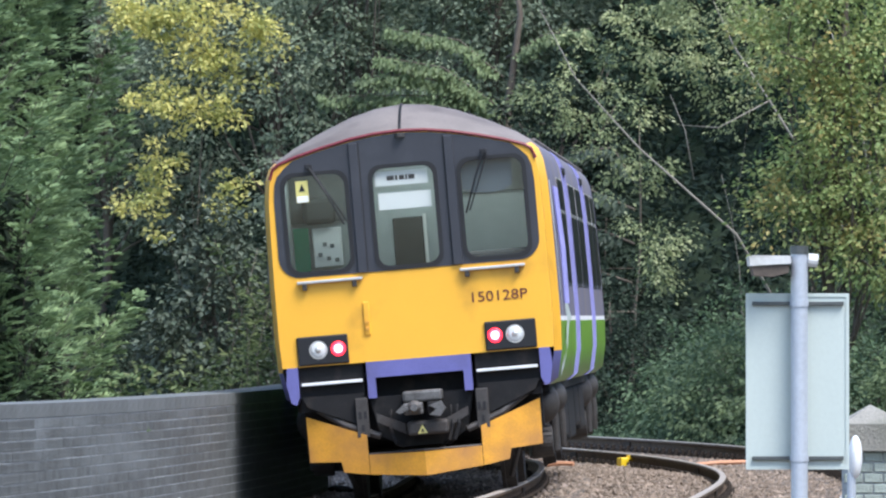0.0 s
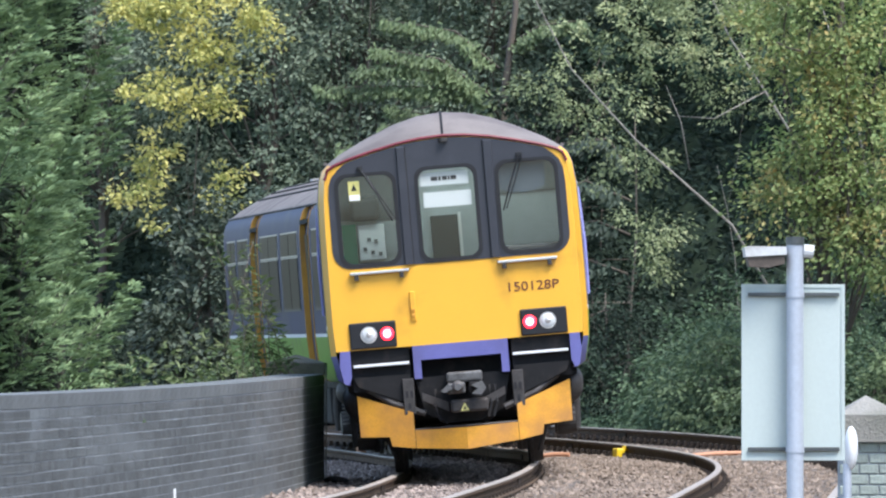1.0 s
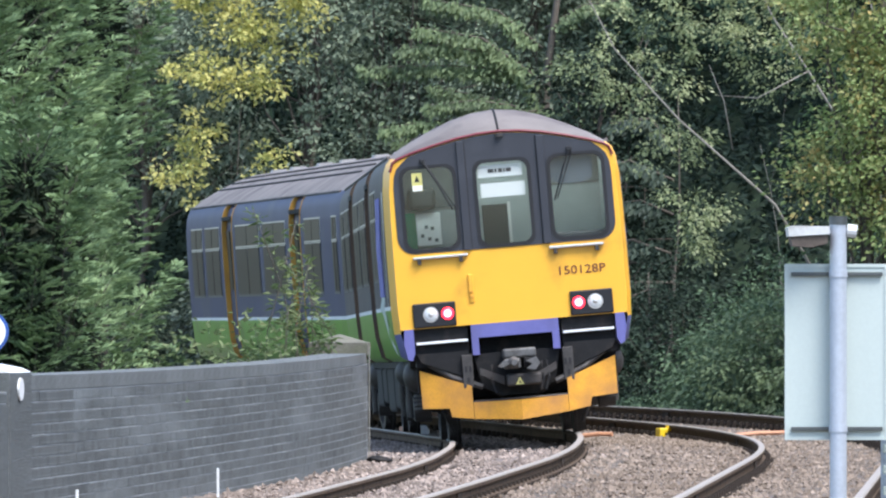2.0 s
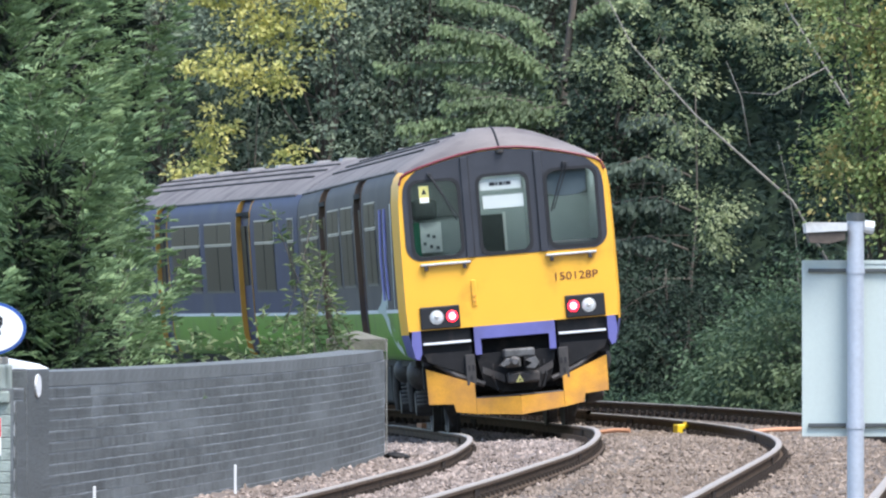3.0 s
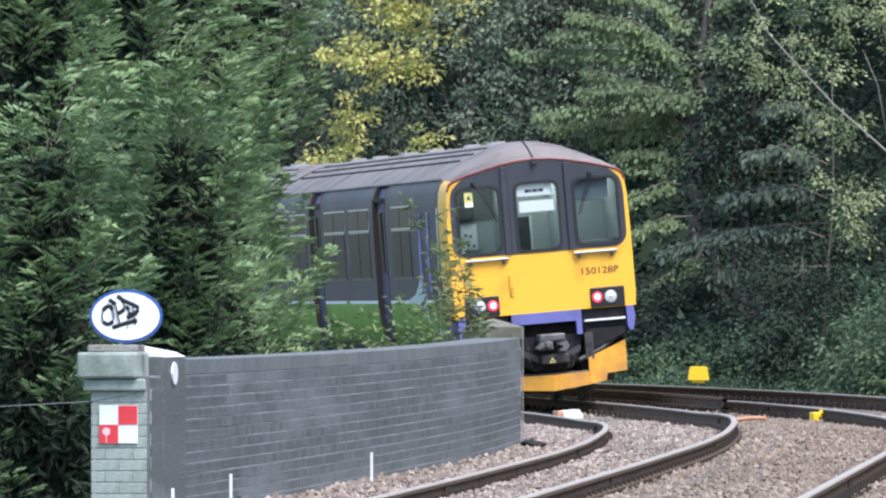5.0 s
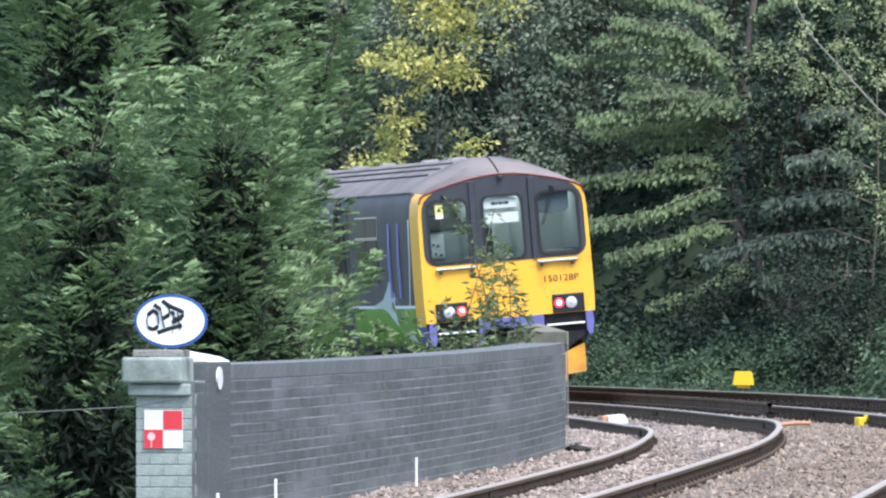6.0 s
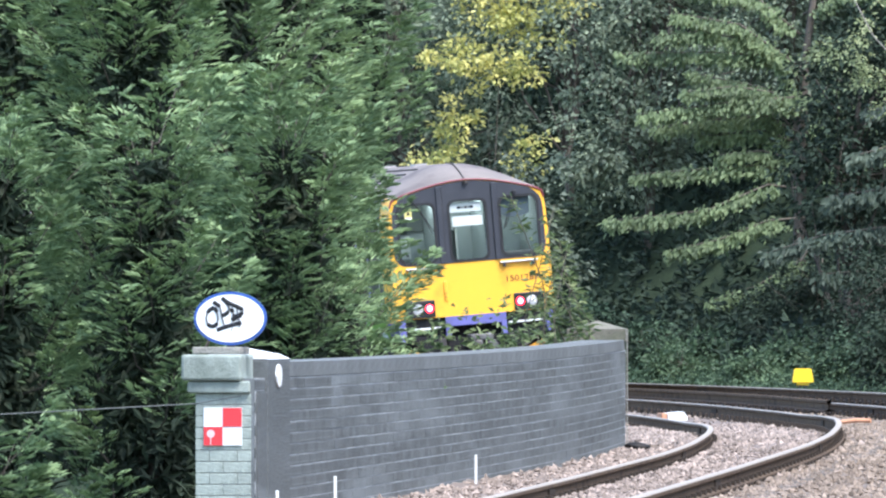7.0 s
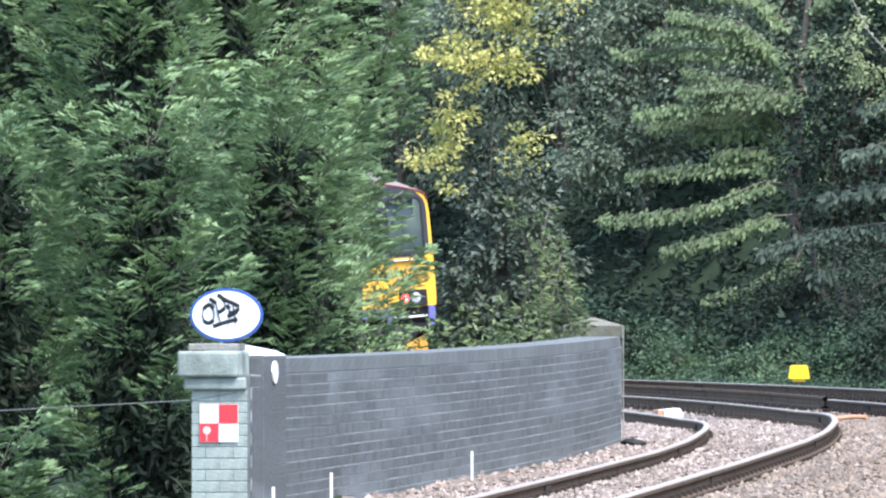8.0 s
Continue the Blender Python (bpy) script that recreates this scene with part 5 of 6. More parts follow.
        f = [[bm.verts.new((u, -0.22 + 0.28 * abs(u) + d, v)) for u, v in pts] for d in (0, 0.025)]
        bm.faces.new(f[0]); bm.faces.new(f[1][::-1])
        for i in range(len(pts)):
            j = (i + 1) % len(pts)
            bm.faces.new((f[0][j], f[0][i], f[1][i], f[1][j]))
        return bm
    for sd in (-1, 1):
        part("plough_wing", plate([(sd * 1.13, 0.86), (sd * 1.125, 0.42), (sd * 0.82, 0.4), (sd * 0.8, 0.3), (sd * 0.55, 0.26), (sd * 0.55, 0.64)]), M["plough"], c, "scuffed yellow plough wing")
        part("plough_blade", plate([(sd * 0.545, 0.45), (sd * 0.545, 0.26), (0.0, 0.21), (0.0, 0.44)]), M["plough"], c, "scuffed yellow plough blade")
    part("plough_bar", tube([(-0.55, -0.04, 0.455), (0, -0.2, 0.455), (0.55, -0.04, 0.455)], 0.012, 6), M["iron"], c)


def build_coach(cab, wheelsets):
    c = thing("railcar", "yellow-ended diesel railcar with charcoal window band, indigo and green sides" if cab else "dark indigo and lime green railcar coupled ahead", "train", "train")
    ys = [0.0, 0.1, 0.25, 0.45, 0.7, 0.9, 1.1, LENGTH * 0.5, LENGTH]
    part("roof", shell(ROOF, ys if cab else [0.0, LENGTH], cab), M["roof"], c, "sooty brown-grey roof", True)
    for sd in (-1, 1):
        build_side(c, sd, cab)
        for u in (0.42, 0.62, 0.82):
            v = float(np.interp(-u, [-p[0] for p in ROOF], [p[1] for p in ROOF]))
            part("roof_rib", tube([(sd * u, 1.6, v + 0.004), (sd * u, LENGTH - 0.3, v + 0.004)], 0.018, 6), M["under"], c)
        part("rain_gutter", tube([(sd * 1.265, 0.6, 3.35), (sd * 1.265, LENGTH, 3.35)], 0.02, 6), M["roof"], c)
    for y in (3.2, 5.6, 9.4, 12.2, 15.6, 18.2):
        part("roof_vent", prism([(-0.13, 3.79), (0.13, 3.79), (0.1, 3.845), (-0.1, 3.845)], "y", y, y + 0.3), M["roofvent"], c, "grey roof ventilator")
    part("end_wall", filled([(u, v) for u, v in SIDE + ROOF[1:]] + [(-u, v) for u, v in (SIDE + ROOF[1:])[::-1][1:]], [], LENGTH - 0.002), M["under"], c)
    if not cab:
        part("end_wall", filled([(u, v) for u, v in SIDE + ROOF[1:]] + [(-u, v) for u, v in (SIDE + ROOF[1:])[::-1][1:]], [], 0.002), M["under"], c)
        part("gangway", box(-0.55, 0.55, -0.38, 0.0, 1.15, 3.2, 0.06), M["under"], c, "black gangway bellows")
    part("solebar", box(-1.22, 1.22, 0.5, LENGTH - 0.1, 0.9, 1.03), M["under"], c)
    for sd in (-1, 1):
        for y0, y1, z0 in ((5.4, 7.4, 0.4), (7.7, 10.2, 0.35), (10.6, 12.2, 0.45), (12.6, 14.6, 0.4)):
            part("equipment_box", box(min(sd * 0.4, sd * 1.2), max(sd * 0.4, sd * 1.2), y0, y1, z0, 0.9, 0.04), M["under"], c, "grimy black underfloor box")
    build_bogie(c, PIVOT_A, wheelsets)
    build_bogie(c, PIVOT_B, wheelsets)
    if cab:
        build_cab_end(c)
        # pale swoosh and grab rails beside the cab door
        for sd in (-1, 1):
            for y in (1.35, 2.15):
                part("grab_rail", tube([(sd * 1.425, y, 1.75), (sd * 1.43, y, 2.3), (sd * 1.4, y, 2.9)], 0.018, 8), M["lavender"], c, "pale lavender grab rail")
            sw = bmesh.new()
            edge = [(0.44, 2.95), (0.5, 2.3), (0.7, 1.7), (1.1, 1.2), (1.5, 1.02)]
            a = [sw.verts.new((sd * (shaped((side_u(v), v), y, True)[0] + 0.006), y, v)) for y, v in edge]
            b = [sw.verts.new((sd * (shaped((side_u(v), v), y + 0.07, True)[0] + 0.006), y + 0.07, v)) for y, v in edge]
            for i in range(len(edge) - 1):
                sw.faces.new((a[i], a[i + 1], b[i + 1], b[i]))
            part("swoosh", sw, M["white"], c, "thin white curved line behind the cab")
            gp = bmesh.new()
            edge = [(3.9, 1.63, 1.6), (3.1, 1.72, 1.58), (2.7, 1.88, 1.52), (2.45, 2.02, 1.44), (2.1, 1.84, 1.34), (1.4, 1.42, 1.14), (0.55, 1.08, 1.04)]
            a = [gp.verts.new((sd * (shaped((side_u(v), v), y, True)[0] + 0.006), y, v)) for y, v, _ in edge]
            b = [gp.verts.new((sd * (shaped((side_u(v), v), y, True)[0] + 0.006), y, v)) for y, _, v in edge]
            for i in range(len(edge) - 1):
                gp.faces.new((a[i], a[i + 1], b[i + 1], b[i]))
            part("swoosh_fill", gp, M["signback"], c, "pale grey-green flash above the stripe")
    return c


def coach_pose(s):
    """Rests both pivots on the line; s is the place of the coach's rear end."""
    xa, ya, _ = line(s + PIVOT_A)
    xb, yb, _ = line(s + PIVOT_B)
    za, zb = rail_z(ya, 0), rail_z(yb, 0)
    d = Vector((xb - xa, yb - ya, zb - za)).normalized()
    o = Vector((xa, ya, za)) - d * PIVOT_A
    turn = math.atan2(-d.x, d.y) - radians(0.6)
    return Matrix.Translation(o) @ Matrix.Rotation(turn, 4, "Z") @ Matrix.Rotation(math.asin(d.z), 4, "X") @ Matrix.Rotation(LEAN, 4, "Y")


def lead_pose(s):
    """The coach ahead, coupled to the front end of the rear coach."""
    rear = coach_pose(s)
    lead = coach_pose(s + LENGTH + 0.4)
    step = rear @ Vector((0, LENGTH + 0.4, 0)) - lead.translation
    return Matrix.Translation(step) @ lead


def run(t):
    return -22.36 + 8.018 * t + 0.072 * t * t - 0.95 * math.exp(-t / 0.7)


# ---- plants ----
def unit(a):
    return a / np.maximum(np.linalg.norm(a, axis=-1, keepdims=True), 1e-9)


def leaves_mesh(name, at, along, size, width, rng, flat=0.5, normal=None):
    """Folded pointed leaves at the given places: four corners each, along the given directions."""
    n = len(at)
    d = unit(along)
    side = unit(np.cross(d, normal)) if normal is not None else unit(np.cross(d, unit(np.array([0, 0, 1.0]) * flat + rng.normal(0, 1, (n, 3)) * (1 - flat))))
    up = np.cross(side, d)
    L = (size * rng.uniform(0.65, 1.35, n))[:, None]
    W = L * width
    v = np.stack([at, at + d * L * 0.45 + side * W * 0.5 + up * W * 0.12, at + d * L - up * L * 0.1, at + d * L * 0.45 - side * W * 0.5 + up * W * 0.12], 1)
    return mesh_of(name, v.reshape(-1, 3), np.arange(n * 4).reshape(n, 4))


def wood(name, parent, limbs, mat, sides=6):
    ob = part(name, tube(*limbs[0], sides), mat, parent, smooth=True)
    if len(limbs) > 1:
        bm = bmesh.new()
        for path, radii in limbs[1:]:
            tube(path, radii, sides, bm)
        tagged(part("branchwork", bm, mat, parent, smooth=True), kind="stuff")
    return ob


def bent(a, b, rng, sag=0.08, n=5):
    a, b = np.array(a), np.array(b)
    ln = np.linalg.norm(b - a)
    ts = np.linspace(0, 1, n)
    w = rng.normal(0, sag * ln * 0.35, 3)
    return [tuple(a + (b - a) * t + w * math.sin(t * math.pi) + rng.normal(0, 0.012 * ln, 3) * (0 < t < 1)) for t in ts]


def broadleaf(base, height, crown, label, mat, leaf=0.085, clumps=150, per=60, spread=0.3, seed=1, bark="bark", trunk=0.11, group="", layered=0.0, droop=0.25, category="tree", inner=0.35, arms=40, extra=()):
    """A tree with trunk, limbs and a crown of leaf clumps. crown: lobes (x, y, z, rx, ry, rz) from the base."""
    rng = np.random.default_rng(seed)
    t = thing("tree" if category == "tree" else "shrub", label, category, group, at=pose(*base))
    lobes = np.array(crown, dtype=float)
    vol = lobes[:, 3] * lobes[:, 4] * lobes[:, 5]
    pick = rng.choice(len(lobes), clumps, p=vol / vol.sum())
    dirs = unit(rng.normal(0, 1, (clumps, 3)))
    rad = rng.uniform(inner ** 2, 1, clumps) ** 0.5
    cen = lobes[pick, :3] + dirs * rad[:, None] * lobes[pick, 3:]
    top = np.array([lobes[:, 0].mean() * 0.5, lobes[:, 1].mean() * 0.5, height * 0.8])
    stem = bent((0, 0, -0.4), top, rng, 0.05, 7)
    limbs = [(stem, [trunk * (1 - 0.11 * i) for i in range(7)])]
    for k in range(min(clumps, arms)):
        i = min(int(1 + 5 * rng.random()), 5)
        limbs.append((bent(stem[i], cen[k], rng, 0.12, 5), [trunk * 0.32 * (1 - 0.19 * j) for j in range(5)]))
    limbs += [(p, [r * (1 - 0.8 * j / (len(p) - 1)) for j in range(len(p))]) for p, r in extra]
    wood("trunk", t, limbs, M[bark])
    out = unit(cen - lobes[pick, :3] * [1, 1, 0.8])
    cid = np.repeat(np.arange(clumps), per)
    n = len(cid)
    sc = rng.uniform(0.6, 1.35, clumps)[cid]
    q = rng.normal(0, 1, (n, 3)) * spread * sc[:, None] * 0.55
    if layered:
        flat_out = unit(out[cid] * [1, 1, 0.0])
        reach = rng.normal(0.2, 0.9, n) * spread * sc
        across = rng.normal(0, 0.3, n) * spread * sc * np.clip(1.2 - 0.4 * np.abs(reach) / spread, 0.3, 1.2)
        q = flat_out * reach[:, None] + np.cross(flat_out, [0, 0, 1.0]) * across[:, None]
        q[:, 2] = rng.normal(0, 0.045, n) - droop * 0.5 * (reach / spread) ** 2 * spread - 0.3 * np.abs(across)
    else:
        q[:, 2] = q[:, 2] * 0.6 - droop * np.linalg.norm(q[:, :2], axis=1)
    at = cen[cid] + q
    along = unit(q + out[cid] * 0.15 + rng.normal(0, 0.35, (n, 3)) * spread - np.array([0, 0, droop * 0.3 + 0.05]))
    nor = unit(unit(q) * (0.2 if layered else 0.8) + out[cid] * 0.35 + np.array([0, 0, 0.55 + 0.4 * layered]) + rng.normal(0, 0.38, (n, 3)))
    me = leaves_mesh("crown", at, along, leaf, 0.62, rng, normal=nor)
    finish("crown", me, M[mat], t)
    return t


def conifer(base, height, radius, seed, label, plumes=64, sprays=38, leaflets=38, low=0.0):
    """A feathery conifer: a straight trunk set round with upright plumes, each of flat sprays."""
    rng = np.random.default_rng(seed)
    t = thing("conifer", label, "tree", "conifers", at=pose(*base))
    limbs = [([(0, 0, -0.5), (0.02, 0, height * 0.5), (0, 0.03, height * 0.87)], [0.07, 0.05, 0.008])]
    at, along, nor = [], [], []
    up = np.array([0, 0, 1.0])
    for p in range(plumes):
        f = (p + rng.random()) / plumes
        if f < 0.55 and p % 3 == 1:
            continue
        z = low + f * (height - 0.6 - low)
        az = p * 2.4 + rng.normal(0, 0.25)
        d = np.array([math.cos(az), math.sin(az), 0.0])
        reach = radius * (1 - 0.93 * (z / (height - 0.6))) ** 0.75 * rng.uniform(0.6, 1.0)
        tall = rng.uniform(0.65, 1.25) * (1.05 - 0.25 * f)
        foot = d * reach + up * z
        lean = unit(d * rng.uniform(0.25, 0.95) + up + rng.normal(0, 0.1, 3))
        limbs.append(([tuple(d * 0.02 + up * (z - 0.25 * reach)), tuple(foot), tuple(foot + lean * tall * 0.8)], [0.011, 0.008, 0.003]))
        count = sprays // 3 if d[1] > 0.45 else sprays
        for k in range(count):
            g = (k + rng.random()) / count
            a2 = k * 2.4 + rng.normal(0, 0.4)
            side = np.array([math.cos(a2), math.sin(a2), 0.0])
            if side @ d < -0.45:
                continue
            ln = (0.44 * (1 - g) ** 0.8 + 0.07) * rng.uniform(0.7, 1.25) * (0.6 + 0.4 * tall)
            root = foot + lean * (g * tall)
            tip = unit(side + d * 0.3 + up * rng.uniform(0.15, 0.85))
            wing = unit(np.cross(tip, up))
            roll = rng.uniform(-0.6, 0.6)
            wing = unit(wing * math.cos(roll) + np.cross(tip, wing) * math.sin(roll))
            face = unit(np.cross(wing, tip))
            u = np.sqrt(rng.uniform(0.03, 1, leaflets))
            face = face if face[2] > 0 else -face
            sg = np.where(np.arange(leaflets) % 2, 1, -1)
            w = sg * (1.06 - u) * ln * 0.4 * rng.uniform(0.15, 1, leaflets)
            at.append(root + tip * (u * ln)[:, None] + wing * w[:, None] - up * (0.2 * np.abs(w) + 0.16 * ln * u ** 2.5)[:, None])
            along.append(tip * 1.0 + wing * (sg * 0.5 + rng.normal(0, 0.12, leaflets))[:, None] + up * 0.1 + rng.normal(0, 0.08, (leaflets, 3)))
            nor.append(np.tile(face * 0.8 + side * 0.35, (leaflets, 1)) + rng.normal(0, 0.22, (leaflets, 3)))
    # Inner leaves close the crown; their dark colour stands for shade between plumes.
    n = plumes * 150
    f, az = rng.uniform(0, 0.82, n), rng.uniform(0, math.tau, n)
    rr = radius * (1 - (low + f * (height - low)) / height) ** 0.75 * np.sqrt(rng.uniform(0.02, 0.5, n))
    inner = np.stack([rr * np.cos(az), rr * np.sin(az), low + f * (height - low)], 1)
    finish("inner_foliage", leaves_mesh("inner_foliage", inner, rng.normal(0, 1, (n, 3)) + np.array([0, 0, -0.3]), 0.16, 0.32, rng, 0.3), M["inner"], t, "inner foliage coloured dark for the shade within the crown")
    wood("trunk", t, limbs, M["conbark"], 6)
    me = leaves_mesh("crown", np.concatenate(at), np.concatenate(along), 0.075, 0.25, rng, normal=unit(np.concatenate(nor)))
    finish("crown", me, M["conifer"], t, "feathery green conifer sprays")
    return t


def bough_tree(base, trunk_top, boughs, seed, label, mat, leaf=0.13, density=190, girth=1.0):
    """A tree with long level boughs hung with drooping leaves. boughs: lists of points from trunk to tip, from the base."""
    rng = np.random.default_rng(seed)
    t = thing("tree", label, "tree", at=pose(*base))
    limbs = [(bent((0, 0, -0.4), trunk_top, rng, 0.04, 6), [girth * r for r in (0.13, 0.12, 0.1, 0.08, 0.06, 0.03)])]
    at, along, nor = [], [], []
    for pts in boughs:
        P = np.array(pts, dtype=float)
        limbs.append(([tuple(p) for p in P], [0.03 - 0.024 * i / (len(P) - 1) for i in range(len(P))]))
        seg = np.linalg.norm(np.diff(P, axis=0), axis=1)
        total = seg.sum()
        cum = np.concatenate([[0], np.cumsum(seg)]) / total
        n = int(density * total)
        u = 1 - rng.uniform(0, 0.86, n) ** 1.0
        c = np.stack([np.interp(u, cum, P[:, i]) for i in range(3)], 1)
        wide = (0.24 * (1.12 - u) ** 0.6 + 0.03) * (0.75 + 0.25 * np.sin(u * total * 9 + seed))
        lat = rng.normal(0, 1, (n, 2)) * wide[:, None] * [0.5, 0.9]
        p = c + np.stack([lat[:, 0], lat[:, 1], rng.normal(0, 0.055, n) - 0.5 * np.abs(lat[:, 1]) * 0.5 - 0.12 * rng.uniform(0, 1, n)], 1)
        at.append(p)
        along.append(np.stack([rng.normal(0, 0.35, n) + (P[-1] - P[0])[0] / total * 0.4, lat[:, 1] * 2 - 0.2, -0.75 + rng.normal(0, 0.3, n)], 1))
        nor.append(np.stack([rng.normal(0, 0.4, n), -0.6 + rng.normal(0, 0.3, n), 0.75 + rng.normal(0, 0.3, n)], 1))
    wood("trunk", t, limbs, M["bark"])
    me = leaves_mesh("crown", np.concatenate(at), np.concatenate(along), leaf, 0.5, rng, normal=unit(np.concatenate(nor)))
    finish("crown", me, M[mat], t)
    return t


def weed_patch(name, label, n, place, mat, height, leaf, seed, stems=5, lean_by=0.35):
    """Low growth: many leafy stems over an area; place(rng, n) gives x, y, z."""
    rng = np.random.default_rng(seed)
    x, y, z = place(rng, n)
    at, along = [], []
    for i in range(n):
        h = height * rng.uniform(0.4, 1.3)
        lean = rng.normal(0, lean_by, 2)
        k = stems * 3
        ts = rng.uniform(0.05, 1, k)
        p = np.stack([x[i] + lean[0] * h * ts + rng.normal(0, 0.05, k), y[i] + lean[1] * h * ts + rng.normal(0, 0.05, k), z[i] + h * ts], 1)
        at.append(p)
        along.append(np.stack([rng.normal(0, 1, k), rng.normal(0, 1, k), rng.normal(0.1, 0.6, k)], 1))
    me = leaves_mesh(name, np.concatenate(at), np.concatenate(along), leaf, 0.45, rng, 0.4)
    tagged(finish(name, me, M[mat]), label, "undergrowth", kind="stuff")


def sapling(base, height, seed, label, stems=7, leaf=0.105, mat="olive", spread=0.35):
    rng = np.random.default_rng(seed)
    t = thing("sapling", label, "plant", "saplings", at=pose(*base))
    limbs, at, along = [], [], []
    for k in range(stems):
        h = height * rng.uniform(0.55, 1.05)
        tip = np.array([rng.normal(0, spread * h * 0.45), rng.normal(0, spread * h * 0.45), h])
        path = bent((rng.normal(0, 0.03), rng.normal(0, 0.03), -0.2), tip, rng, 0.2, 6)
        limbs.append((path, [0.012 - 0.0017 * i for i in range(6)]))
        P = np.array(path)
        for j in range(64):
            f = rng.uniform(0.25, 1) * 5
            i = min(int(f), 4)
            p = P[i] + (P[i + 1] - P[i]) * (f - i)
            a = rng.uniform(0, math.tau)
            dv = np.array([math.cos(a), math.sin(a), rng.uniform(-0.5, 0.5)])
            for m in range(2):
                at.append(p + dv * 0.05 * m + rng.normal(0, 0.02, 3)); along.append(dv + rng.normal(0, 0.25, 3))
    for limb in limbs:
        wood("stem", t, [limb], M["bark"], 5)
    finish("crown", leaves_mesh("crown", np.array(at), np.array(along), leaf, 0.3, rng, 0.5), M[mat], t)
    return t


def spot(bearing, y):
    """Sideways place of what stands y metres ahead on a bearing (in 1/16200 radian from the resting direction plus 784)."""
    return (bearing - 784) / FOCAL * y


def build_conifers():
    lab = "tall feathery green conifer behind the brick wall"
    rows = ((-20, 78, 3.4, 0.9, 36, 0), (262, 78, 3.35, 0.8, 38, 0), (395, 82, 2.4, 0.6, 32, 0), (500, 81, 3.5, 0.78, 42, 0), (566, 88, 3.5, 0.6, 42, 0), (-50, 72, 0.5, 0.6, 28, 0),
            (-170, 84, 7.2, 1.6, 66, 1.0), (235, 84, 5.6, 1.0, 54, 2.2), (200, 88, 7.0, 1.5, 84, 1.4), (345, 88, 7.0, 1.5, 84, 1.4), (450, 91, 7.2, 1.35, 80, 1.4), (528, 94, 7.4, 1.0, 72, 2.6), (60, 92, 7.4, 1.6, 84, 1.4))
    for k, (bearing, y, top, r, n, low) in enumerate(rows):
        x = spot(bearing, y)
        drop = max(float(ground_z(x, y)), -1.6)
        conifer((x, y, drop), top - drop, r, 20 + k, lab if top > 4 else "young feathery green conifer behind the brick wall", plumes=n, low=low)
    x = spot(630, 96)
    conifer((x, 96.0, -1.6), 9.4, 0.6, 39, "tall slender conifer with bare lower trunk", plumes=36, low=4.6)


def build_woods():
    def put(bearing, y, **kw):
        x = spot(bearing, y)
        broadleaf((x, y, float(ground_z(x, y)) - 0.05), **kw)
    # yellow tree
    yy = 184.0
    xy0, zy0 = spot(880, yy), float(ground_z(spot(880, yy), yy)) - 0.05
    lobes = [(spot(bearing, yy) - xy0, dy, EYE[2] + (583 - level) / FOCAL * yy - zy0, rx * yy / FOCAL, 0.7, rz * yy / FOCAL)
             for bearing, level, rx, rz, dy in ((870, 20, 85, 45, 0), (850, 85, 85, 50, -0.3), (930, 110, 38, 55, 0.2), (765, 105, 45, 20, -0.2), (820, 165, 45, 40, 0), (795, 225, 55, 35, -0.2), (770, 275, 45, 35, -0.3), (785, 325, 30, 22, -0.3), (925, 245, 32, 26, 0.1), (905, 290, 30, 20, 0.1), (900, -70, 130, 60, 0), (800, -50, 90, 45, 0), (985, -25, 55, 40, 0.2), (965, 45, 30, 35, 0.2), (740, -60, 40, 40, 0))]
    broadleaf((xy0, yy, zy0), height=9.5, crown=lobes, label="autumn maple with yellow leaves among green trees", mat="maple", leaf=0.12, clumps=150, per=34, spread=0.24, seed=2, trunk=0.018, arms=4, inner=0.0)
    # dark shrub behind the wall
    put(885, 170, height=4.6, crown=[(0, 0, 2.2, 1.0, 1.0, 1.0), (0.3, 0, 1.1, 1.2, 1.0, 0.8), (-0.5, 0.1, 1.3, 0.9, 1.0, 0.9), (0.1, 0, 3.3, 0.85, 0.8, 0.8), (0.45, 0, 4.0, 0.6, 0.6, 0.6), (0.9, 0, 2.6, 0.6, 0.7, 0.8)], label="dark greyish shrub with dull leaves by the line", mat="darkleaf", leaf=0.13, clumps=210, per=40, spread=0.32, seed=3, trunk=0.06, category="shrub")
    # green tree with long level boughs hung with leaves
    yb = 181.0
    x0, z0 = spot(1415, yb), float(ground_z(spot(1415, yb), yb))

    def from_base(bearing, level, dy=0.0):
        return (spot(bearing, yb) - x0, dy, EYE[2] + (583 - level) / FOCAL * yb - z0)
    rows = (((1415, 150), (1380, 95), (1240, 88), (1085, 92)), ((1415, 190), (1350, 152), (1210, 125)), ((1415, 215), (1430, 165), (1280, 178), (1120, 200)), ((1415, 250), (1340, 225), (1225, 238)),
            ((1415, 300), (1330, 288), (1220, 296), (1110, 305)), ((1415, 330), (1350, 322), (1240, 368), (1060, 388)), ((1425, 430), (1410, 455), (1330, 500), (1245, 528)), ((1400, 190), (1385, 130), (1370, 85)),
            ((1415, 120), (1300, 40), (1180, 20)), ((1415, 60), (1330, -10), (1200, -30)), ((1415, 180), (1470, 140), (1530, 130)), ((1415, 240), (1450, 190), (1560, 165)), ((1415, 20), (1480, -20), (1560, -30)))
    rows += (((1415, 130), (1330, 70), (1230, 52), (1150, 60)), ((1415, 205), (1360, 160), (1290, 150), (1200, 160)), ((1415, 235), (1350, 200), (1250, 208), (1150, 222)), ((1415, 280), (1340, 262), (1260, 270)),
             ((1415, 380), (1350, 385), (1260, 420), (1170, 440)), ((1420, 260), (1480, 215), (1540, 220)), ((1420, 320), (1470, 290), (1530, 300)))
